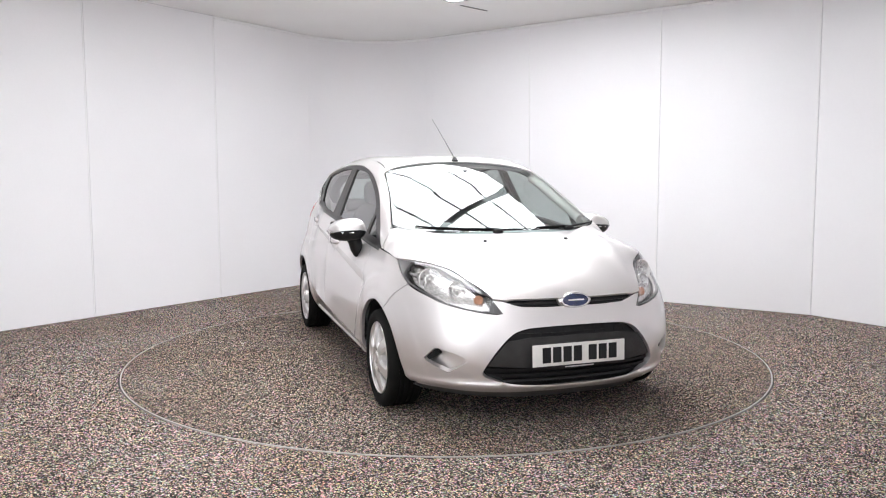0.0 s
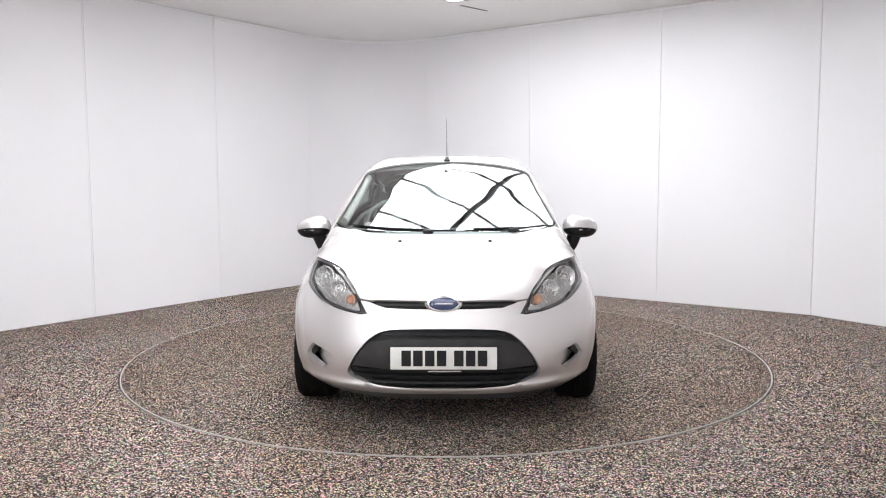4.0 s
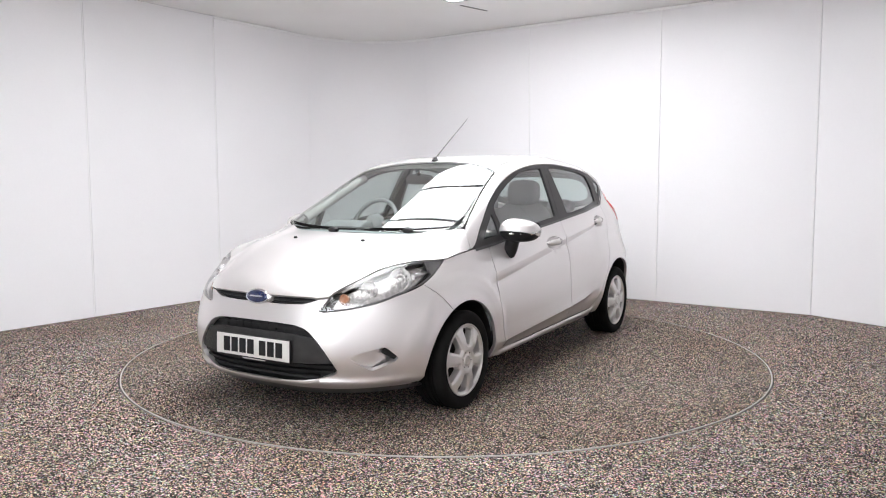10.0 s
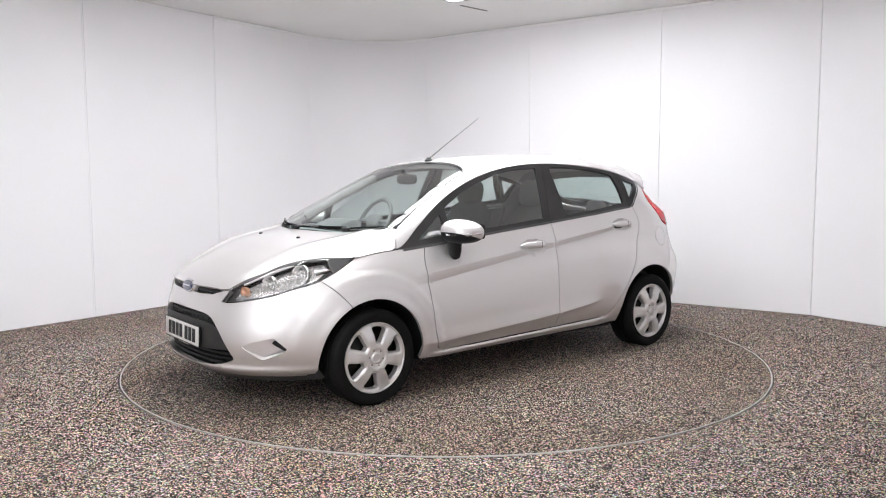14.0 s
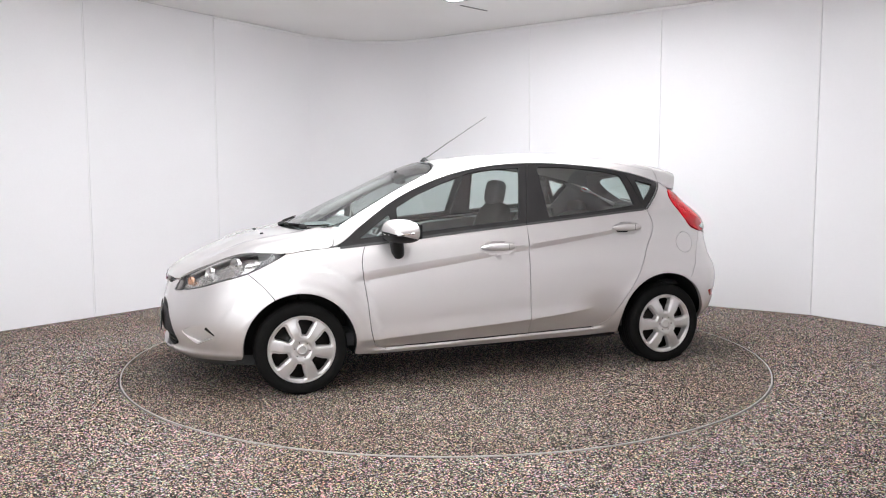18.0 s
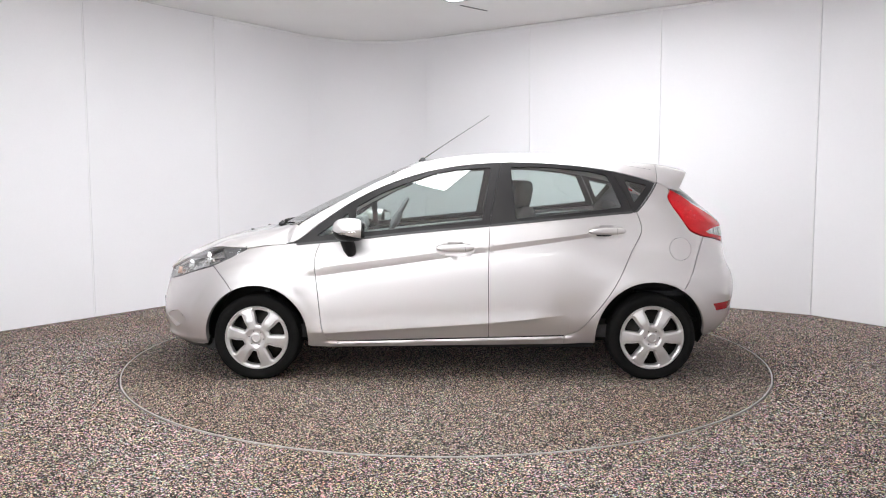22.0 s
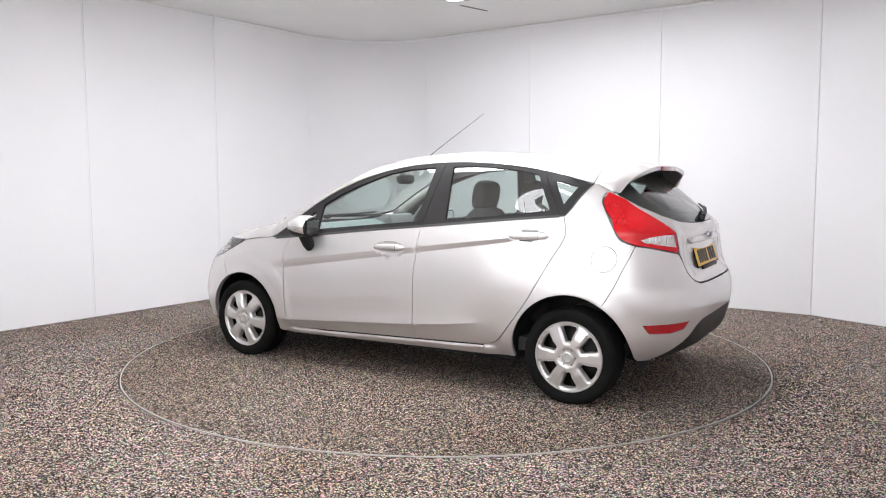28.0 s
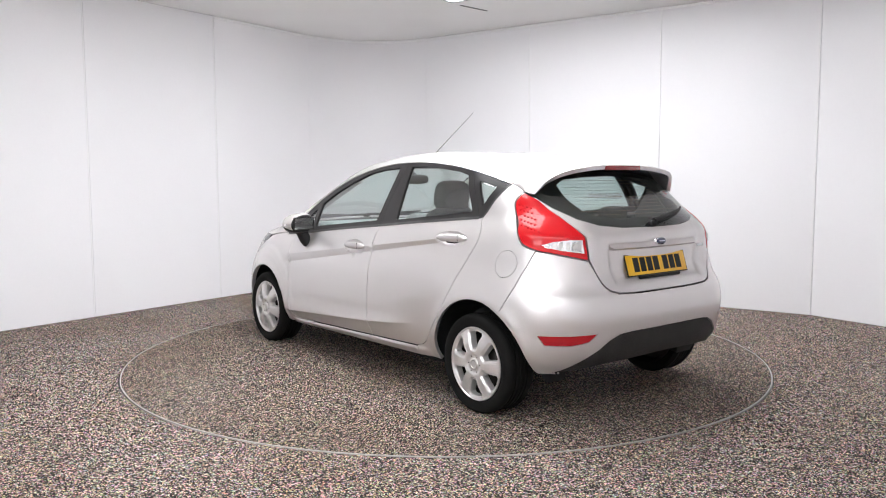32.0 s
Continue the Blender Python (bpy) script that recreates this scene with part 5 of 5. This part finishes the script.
front_plate = plate("number_plate", pose(2.024, 0, 0.396, 0, -2, 0), PLATE_W, "white front plate with dark bars", (4, 3))
bm = bmesh.new()
box(bm, 2.018, 2.021, -0.075, 0.085, 0.327, 0.333)
part("maker_strip", bm, PLATE_W, front_plate, smooth=False)
rear_plate = plate("number_plate", pose(-1.798, 0, 0.804, 0, -17, 180), PLATE_Y, "yellow rear plate with dark bars", (4, 3))
bm = bmesh.new()
box(bm, -1.828, -1.814, -0.18, 0.18, 0.731, 0.748, 0.003)
part("maker_strip", bm, BLACK, rear_plate)


def badge(m, rx, rz, parent):
    ring = []
    for name, k, y0, mat in (("badge_ring", 1.0, 0.0, CHROME), ("badge_field", 0.86, 0.0035, BLUE)):
        bm = bmesh.new()
        lathe(bm, [(0.0, 0.010 + y0), (0.6, 0.009 + y0), (0.93, 0.006 + y0), (1.0, 0.001 + y0), (1.0, -0.01)], 40, m @ Matrix.Diagonal((rx * k, 1, rz * k, 1)))
        ring.append(part(name, bm, mat, ring[0] if ring else parent, {"badge_ring": "chrome oval badge"}.get(name, "plain blue oval field")))
    bm = bmesh.new()
    box(bm, -rx * 0.52, rx * 0.52, 0.012, 0.0142, -rz * 0.10, rz * 0.10, 0.0, 1, m)
    part("pale_bar", bm, CHROME, ring[0], smooth=False)


badge(pose(1.975, 0, 0.655) @ Vector((0.96, 0, 0.25)).to_track_quat("Y", "Z").to_matrix().to_4x4(), 0.086, 0.038, CAR)
badge(pose(-1.820, 0, 0.926) @ Vector((-0.99, 0, 0.1)).to_track_quat("Y", "Z").to_matrix().to_4x4(), 0.050, 0.021, TAILGATE)
# raised collar round the front badge
bm = bmesh.new()
lathe(bm, [(1.0, 0.003), (1.05, 0.0), (1.07, -0.02)], 40, pose(1.971, 0, 0.656) @ Vector((0.96, 0, 0.25)).to_track_quat("Y", "Z").to_matrix().to_4x4() @ Matrix.Diagonal((0.087, 1, 0.039, 1)))
part("badge_collar", bm, PAINT, CAR)

A_ = TA
bar = [(0.0, 0.901), A_(0.37, 0.901), A_(0.39, 0.910), A_(0.38, 0.936), (0.0, 0.941)]
panel("tailgate_grip", [bar + [(-s, z) for s, z in bar[::-1] if s > 0]], lambda s, z: tuple(c - o for c, o in zip(tail_chart(s, z + 0.06), (0.018 - 0.25 * (z - 0.923), 0, 0.06))), PAINT, TAILGATE, 0.02, 0.02, lift=0.0, back=True, label="silver grip bar above the plate")
for y0, y1, z0, z1 in ((-0.47, -0.40, 0.872, 0.890),):
    a, b = A_(-y0, z0)[0], A_(-y1, z0)[0]
    panel("pale_bar", [[(-a, z0), (-b, z0), (-b, z1), (-a, z1)]], tail_chart, CHROME, TAILGATE, 0.03, 0.002, lift=0.003, label="small chrome bar")
# high brake light under the spoiler's edge
bm = bmesh.new()
box(bm, -1.566, -1.535, -0.152, 0.152, 1.310, 1.336, 0.005, 2)
part("brake_light", bm, DARKRED, CAR, "high red brake light in the spoiler")
# rear wiper, lying on the glass
def on_glass(y, z, up):
    x, yy, zz = (float(c) for c in tail_chart(np.array(rear_s(z, y=abs(y))), np.array(z)))
    return (x - up * 0.72, y, zz + up * 0.69)


bm = bmesh.new()
blob(bm, on_glass(0.0, 1.015, 0.006), (0.018, 0.028, 0.018))
wp = part("rear_wiper", bm, BLACK, CAR, "black rear wiper")
for name, r, pts in (("wiper_arm", [0.015, 0.012, 0.009, 0.006], [(0.0, 1.02, 0.020), (-0.10, 1.038, 0.024), (-0.22, 1.058, 0.022), (-0.30, 1.070, 0.018)]), ("wiper_blade", [0.005, 0.008, 0.008, 0.005], [(-0.06, 1.022, 0.008), (-0.20, 1.046, 0.010), (-0.32, 1.068, 0.010), (-0.42, 1.090, 0.008)])):
    bm = bmesh.new()
    tube(bm, [on_glass(*q) for q in pts], r, 8)
    part(name, bm, BLACK, wp)


# ---- windscreen wipers, washer nozzles, aerial ----
def on_screen(y, dx, up):
    """A place just above the windscreen's foot."""
    x = 1.212 - 0.235 * (abs(y) / 0.69) ** 2.1 - dx
    zd = rail_z(np.array(x))
    v = abs(y) / float(side_y(np.array(x), zd))
    _, _, z = top_chart(np.array(x), np.array(top_b(min(v, 0.999))))
    return (x, y, float(z) + up)


for pivot, tip in ((-0.10, -0.56), (0.40, 0.62)):
    bm = bmesh.new()
    c = on_screen(pivot, -0.02, 0.012)
    blob(bm, c, (0.024, 0.032, 0.016))
    w = part("wiper", bm, BLACK, CAR, "black windscreen wiper")
    ys = np.linspace(pivot, tip if pivot < 0 else 0.16, 8)
    bm = bmesh.new()
    tube(bm, [on_screen(y, -0.014 + 0.010 * k / 7, 0.020) for k, y in enumerate(ys)], [0.008, 0.007, 0.0065, 0.006, 0.0055, 0.005, 0.0045, 0.004], 8)
    part("wiper_arm", bm, RUBBER, w)
    ys = np.linspace(tip, tip + (0.62 if pivot < 0 else -0.50), 12)
    bm = bmesh.new()
    tube(bm, [on_screen(y, -0.004, 0.010) for y in ys], [0.003] + [0.0050] * 10 + [0.003], 8)
    part("wiper_blade", bm, RUBBER, w)
for y in (0.252, -0.252):
    bm = bmesh.new()
    z = float(bonnet_chart(np.array(1.398), np.array(y))[2])
    blob(bm, (1.398, y, z + 0.003), (0.012, 0.011, 0.007), 2.3, 14, 8)
    part("washer_nozzle", bm, BLACK, CAR, "small black washer nozzle")
bm = bmesh.new()
lathe(bm, [(0.0, 0.022), (0.010, 0.020), (0.016, 0.008), (0.024, 0.0), (0.024, -0.01)], 18, pose(0.217, 0, 1.396, 90, 0, 0) @ Matrix.Diagonal((1.3, 1, 1, 1)))
aerial = part("aerial", bm, BLACK, CAR, "thin black roof aerial")
bm = bmesh.new()
tube(bm, [(0.217, 0, 1.405), (0.05, -0.003, 1.517), (-0.262, -0.008, 1.716)], [0.0038, 0.0022, 0.0013], 8)
part("mast", bm, DARKGREY, aerial)
# dark joints along the roof's front corners
for sd in (1, -1):
    loop = [(x, 0.64) for x in np.linspace(0.33, 0.02, 10)] + [(x, 0.655) for x in np.linspace(0.02, 0.33, 10)]
    panel("roof_joint", [loop], top_chart, BLACK, CAR, 0.05, 0.0, side=sd, lift=0.0012, label="dark roof joint strip")
    loop = [(x, 0.646) for x in np.linspace(0.018, -1.29, 24)] + [(x, 0.651) for x in np.linspace(-1.29, 0.018, 24)]
    panel("roof_seam", [loop], top_chart, MOULD, CAR, 0.06, 0.0, side=sd, lift=0.0012, label="thin grey roof seam")


# ---- door mirrors ----
def mirror(side):
    cx, cy, cz = 0.638, 0.872, 0.951
    bm = bmesh.new()
    blob(bm, (cx, cy, cz), (0.106, 0.114, 0.070), 2.6, 36, 20)
    for v in bm.verts:
        dx, dy, dz = v.co.x - cx, v.co.y - cy, v.co.z - cz
        k = 1.0 - 2.2 * dy * (1 if dz > 0 else -0.2)
        v.co.z = cz + dz * k - 0.010 * (dy / 0.11) ** 2 * (1 if dz > 0 else -0.5)
        v.co.x -= 0.20 * dy
        if v.co.x < cx - 0.078 - 0.2 * dy:
            v.co.x = cx - 0.078 - 0.2 * dy
        v.co.y *= side
    if side < 0:
        bmesh.ops.reverse_faces(bm, faces=bm.faces)
    rear = bm.copy()
    for piece, keep in ((bm, True), (rear, False)):
        bmesh.ops.bisect_plane(piece, geom=piece.verts[:] + piece.edges[:] + piece.faces[:], plane_co=(cx - 0.064, cy * side, cz), plane_no=(1, 0.2 * side, 0.06), clear_inner=keep, clear_outer=not keep)
    low = bm.copy()
    bmesh.ops.bisect_plane(bm, geom=bm.verts[:] + bm.edges[:] + bm.faces[:], plane_co=(cx, 0, cz - 0.026), plane_no=(-0.25, 0, 1), clear_inner=True)
    bmesh.ops.bisect_plane(low, geom=low.verts[:] + low.edges[:] + low.faces[:], plane_co=(cx, 0, cz - 0.028), plane_no=(-0.25, 0, 1), clear_outer=True)
    ob = part("door_mirror", bm, PAINT, CAR, "door mirror with silver cap and black foot")
    part("mirror_base", low, BLACK, ob, "black lower shell")
    part("mirror_back", rear, BLACK, ob, "black rear rim of the mirror")
    bm = bmesh.new()
    box(bm, cx - 0.082, cx - 0.074, cy - 0.090, cy + 0.086, cz - 0.044, cz + 0.046, 0.012, 2)
    for v in bm.verts:
        v.co.x -= 0.20 * (v.co.y - cy)
        v.co.y *= side
    part("mirror_surround", bm, BLACK, ob, smooth=False)
    bm = bmesh.new()
    box(bm, cx - 0.085, cx - 0.0815, cy - 0.082, cy + 0.078, cz - 0.037, cz + 0.039, 0.0, 1)
    for v in bm.verts:
        v.co.x -= 0.20 * (v.co.y - cy)
        v.co.y *= side
    part("mirror_glass", bm, MIRROR, ob, "mirror glass", smooth=False)
    bm = bmesh.new()
    tube(bm, [(0.628, 0.790 * side, 0.786), (0.636, 0.800 * side, 0.798), (0.648, 0.812 * side, 0.832), (0.660, 0.828 * side, 0.880), (0.660, 0.848 * side, 0.930)], [0.014, 0.032, 0.041, 0.043, 0.046], 16)
    part("mirror_foot", bm, BLACK, ob, "black mirror foot")
    bm = bmesh.new()
    tube(bm, [(0.745, 0.850 * side, 0.936), (0.722, 0.915 * side, 0.936), (0.676, 0.970 * side, 0.937), (0.590, 0.983 * side, 0.945)], [0.005, 0.009, 0.010, 0.007], 10)
    part("side_indicator", bm, CHROME, ob, "clear indicator strip")


MIRROR = material("mirror_silver", (0.85, 0.87, 0.87), 0.02, 1.0)
mirror(1)
mirror(-1)


# ---- underside and cabin ----
bm = bmesh.new()
box(bm, -1.20, 1.80, -0.45, 0.45, 0.17, 0.25, 0.01, 1)
box(bm, -1.74, -1.15, -0.45, 0.45, 0.31, 0.36, 0.01, 1)
box(bm, -0.90, 0.90, -0.735, 0.735, 0.185, 0.25, 0.01, 1)
box(bm, -1.70, -1.58, -0.60, 0.60, 0.32, 0.36, 0.01, 1)
box(bm, 1.58, 1.70, -0.55, 0.55, 0.20, 0.30, 0.01, 1)
part("underbody", bm, BLACK, CAR, "black underbody")
for x in (HUB_X, -HUB_X):
    bm = bmesh.new()
    tube(bm, [(x, -0.68, HUB_Z), (x, 0.68, HUB_Z)], 0.045, 12)
    part("axle", bm, STEEL, CAR)


def sheet_y(name, profile, y0, y1, mat, parent, label="", bevel=0.0):
    """A solid with an (x, z) profile, drawn out across the car."""
    bm = bmesh.new()
    a = [bm.verts.new((x, y0, z)) for x, z in profile]
    b = [bm.verts.new((x, y1, z)) for x, z in profile]
    n = len(profile)
    for i in range(n):
        bm.faces.new((a[i], a[(i + 1) % n], b[(i + 1) % n], b[i]))
    bm.faces.new(a[::-1])
    bm.faces.new(b)
    bmesh.ops.recalc_face_normals(bm, faces=bm.faces)
    if bevel:
        bmesh.ops.bevel(bm, geom=[e for e in bm.edges], offset=bevel, segments=3, affect="EDGES", profile=0.5)
    return part(name, bm, mat, parent, label)


def cabin():
    for sd in (1, -1):
        loop = [(0.98, 0.50), (0.98, 0.840), (0.6, 0.885), (0.3, 0.917), (-0.236, 0.968), (-0.768, 1.017), (-1.13, 1.046), (-1.13, 0.70), (-0.95, 0.50)]
        panel("door_card", [loop], flank_chart, TRIM, CAR, 0.08, 0.03, side=sd, lift=-0.055, label="dark grey inner door trim")
        loop = [(-1.13, 0.80), (-1.13, 1.05), (-1.17, 1.09), (-1.28, 1.22), (-1.33, 1.20), (-1.42, 1.05), (-1.50, 0.90)]
        panel("pillar_trim", [loop], flank_chart, TRIM, CAR, 0.06, 0.01, side=sd, lift=-0.035, label="grey inner pillar trim")
        loop = [(-1.252, 1.165), (-1.262, 1.215), (-1.225, 1.246), (-1.310, 1.232), (-1.385, 1.200), (-1.40, 1.10), (-1.46, 1.0), (-1.55, 0.90), (-1.42, 0.88), (-1.34, 1.0)]
        panel("rear_pillar_trim", [loop], flank_chart, TRIM, CAR, 0.04, 0.0, side=sd, lift=-0.026, label="grey inner rear pillar trim")
        loop = [(x, 0.73) for x in np.linspace(0.36, 0.96, 10)] + [(x, 0.985) for x in np.linspace(0.93, 0.36, 10)]
        panel("screen_pillar_trim", [loop], top_chart, LINING, CAR, 0.05, 0.02, side=sd, lift=-0.020, label="pale inner windscreen pillar trim")
        bm = bmesh.new()
        pts = []
        for x in np.linspace(0.32, 0.86, 9):
            c = [float(q) for q in top_chart(np.array(x), np.array(0.70))]
            pts.append((c[0], (c[1] - 0.004) * sd, c[2] - 0.052))
        tube(bm, pts, 0.032, 12)
        part("pillar_cover", bm, LINING, CAR, "pale inner windscreen pillar cover")
    loop = [(0.30, b) for b in np.linspace(-0.93, 0.93, 15)] + [(-1.29, b) for b in np.linspace(0.93, -0.93, 15)]
    panel("roof_lining", [loop], top_chart, LINING, CAR, 0.08, 0.0, lift=-0.030, label="pale fabric roof lining")
    loop = [(-1.25, b) for b in np.linspace(-0.93, 0.93, 15)] + [(-1.41, b) for b in np.linspace(0.90, -0.90, 15)]
    panel("tailgate_header", [loop], top_chart, TRIM, CAR, 0.06, 0.0, lift=-0.038, label="dark lining over the rear window")
    sheet_y("cabin_floor", [(1.05, 0.25), (1.05, 0.33), (-1.5, 0.33), (-1.5, 0.25)], -0.72, 0.72, FABRIC, CAR, "dark carpet")
    sheet_y("bulkhead", [(1.22, 0.26), (1.22, 0.86), (1.19, 0.86), (1.19, 0.26)], -0.66, 0.66, BLACK, CAR)
    dash = sheet_y("dashboard", [(1.14, 0.62), (1.13, 0.895), (0.98, 0.938), (0.82, 0.945), (0.72, 0.915), (0.68, 0.85), (0.70, 0.74), (0.78, 0.60)], -0.63, 0.63, DASH, CAR, "grey-green dashboard", 0.018)
    sheet_y("centre_stack", [(0.74, 0.92), (0.66, 0.90), (0.58, 0.66), (0.55, 0.45), (0.75, 0.45)], -0.13, 0.13, TRIM, dash, "dark centre console", 0.012)
    sheet_y("console_trim", [(0.690, 0.908), (0.668, 0.905), (0.640, 0.80), (0.660, 0.80)], -0.105, 0.105, COVER, dash, "silver console frame", 0.006)
    sheet_y("instrument_hood", [(0.86, 0.94), (0.74, 0.985), (0.68, 0.985), (0.66, 0.90), (0.75, 0.86)], -0.53, -0.21, TRIM, dash, "instrument hood", 0.015)
    # steering wheel on the car's right
    m = pose(0.44, -0.37, 0.955, 0, 62, 0)
    bm = bmesh.new()
    n, k = 40, 10
    rows = [[bm.verts.new(m @ Vector(((0.178 + 0.015 * math.cos(b)) * math.cos(a), (0.178 + 0.015 * math.cos(b)) * math.sin(a), 0.015 * math.sin(b)))) for b in [2 * math.pi * j / k for j in range(k)]] for a in [2 * math.pi * i / n for i in range(n)]]
    for i in range(n):
        for j in range(k):
            bm.faces.new((rows[i][j], rows[(i + 1) % n][j], rows[(i + 1) % n][(j + 1) % k], rows[i][(j + 1) % k]))
    bmesh.ops.recalc_face_normals(bm, faces=bm.faces)
    sw = part("steering_wheel", bm, TRIM, CAR, "dark grey steering wheel")
    bm = bmesh.new()
    blob(bm, (0, 0, 0.0), (0.065, 0.075, 0.035), 2.6, 20, 10, m)
    part("wheel_boss", bm, TRIM, sw)
    for a in (90, 270, 0):
        bm = bmesh.new()
        c, s = math.cos(radians(a)), math.sin(radians(a))
        tube(bm, [m @ Vector((0.05 * c, 0.05 * s, 0)), m @ Vector((0.175 * c, 0.175 * s, 0))], 0.014, 8)
        part("wheel_spoke", bm, TRIM, sw)
    # seats
    for y in (0.36, -0.36):
        seat = new("seat")
        seat.parent = CAR
        tagged(seat, "dark fabric front seat with headrest")
        seat.location = (0, y, 0)
        for name, c, s, tilt in (("seat_cushion", (-0.05, 0, 0.50), (0.27, 0.25, 0.085), -6), ("backrest", (-0.40, 0, 0.78), (0.085, 0.24, 0.32), -20), ("headrest", (-0.478, 0, 1.155), (0.055, 0.128, 0.098), -10)):
            bm = bmesh.new()
            blob(bm, (0, 0, 0), s, 3.4, 28, 16, pose(*c, 0, tilt, 0))
            part(name, bm, FABRIC, seat)
        for d in (0.055, -0.055):
            bm = bmesh.new()
            tube(bm, [(-0.455, d, 1.00), (-0.475, d, 1.09)], 0.007, 8)
            part("headrest_post", bm, CHROME, seat)
    seat = new("rear_seat")
    seat.parent = CAR
    tagged(seat, "dark fabric rear bench")
    for name, c, s, tilt in (("bench_cushion", (-0.78, 0, 0.48), (0.25, 0.64, 0.09), -5), ("bench_back", (-1.10, 0, 0.76), (0.07, 0.64, 0.26), -22)):
        bm = bmesh.new()
        blob(bm, (0, 0, 0), s, 4.0, 32, 14, pose(*c, 0, tilt, 0))
        part(name, bm, FABRIC, seat)
    for y in (0.36, -0.36):
        bm = bmesh.new()
        blob(bm, (0, 0, 0), (0.045, 0.12, 0.055), 3.0, 24, 12, pose(-1.20, y, 1.035, 0, -12, 0))
        part("rear_headrest", bm, FABRIC, seat)
    panel("parcel_shelf", [[(-1.20, -0.60), (-1.20, 0.60), (-1.62, 0.50), (-1.70, 0.2), (-1.70, -0.2), (-1.62, -0.50)]], lambda a, b: (a, b, a * 0 + 0.955), TRIM, CAR, 0.1, 0.012, label="dark parcel shelf")
    sheet_y("boot_floor", [(-1.2, 0.5), (-1.2, 0.53), (-1.74, 0.53), (-1.74, 0.5)], -0.6, 0.6, FABRIC, CAR)
    # inside mirror
    bm = bmesh.new()
    blob(bm, (0.40, -0.015, 1.262), (0.022, 0.108, 0.036), 3.2, 24, 12)
    rv = part("inside_mirror", bm, BLACK, CAR, "black inside mirror")
    bm = bmesh.new()
    tube(bm, [(0.41, -0.01, 1.29), (0.44, -0.005, 1.315)], 0.014, 8)
    part("mirror_stalk", bm, BLACK, rv)


DASH = varied(material("dash_top", (0.20, 0.24, 0.235), 0.6), 8, (0.16, 0.20, 0.195), (0.24, 0.28, 0.275), 0.4, 500)
cabin()


# ---- the turn of the table, about 5 degrees a second ----
def motions():
    turns = (-70.60, -80.59, -90.75, -100.97, -111.16, -121.28, -131.31, -141.25, -151.13, -160.98, -170.83, -180.73, -190.69, -200.73, -210.84, -220.97, -231.07)
    rows_car, rows_table = [], []
    for k in range(33):
        a = turns[k // 2] if k % 2 == 0 else (turns[k // 2] + turns[k // 2 + 1]) / 2
        spin = pose(0, 0, 0, 0, 0, a)
        rows_table.append((float(k), spin))
        rows_car.append((float(k), spin @ pose(-0.0562, 0.0154, 0)))
    walk(CAR, rows_car)
    walk(turntable, rows_table)
    for leaf, place in LEAVES:
        walk(leaf, [(t, spin @ place) for t, spin in rows_table])


motions()
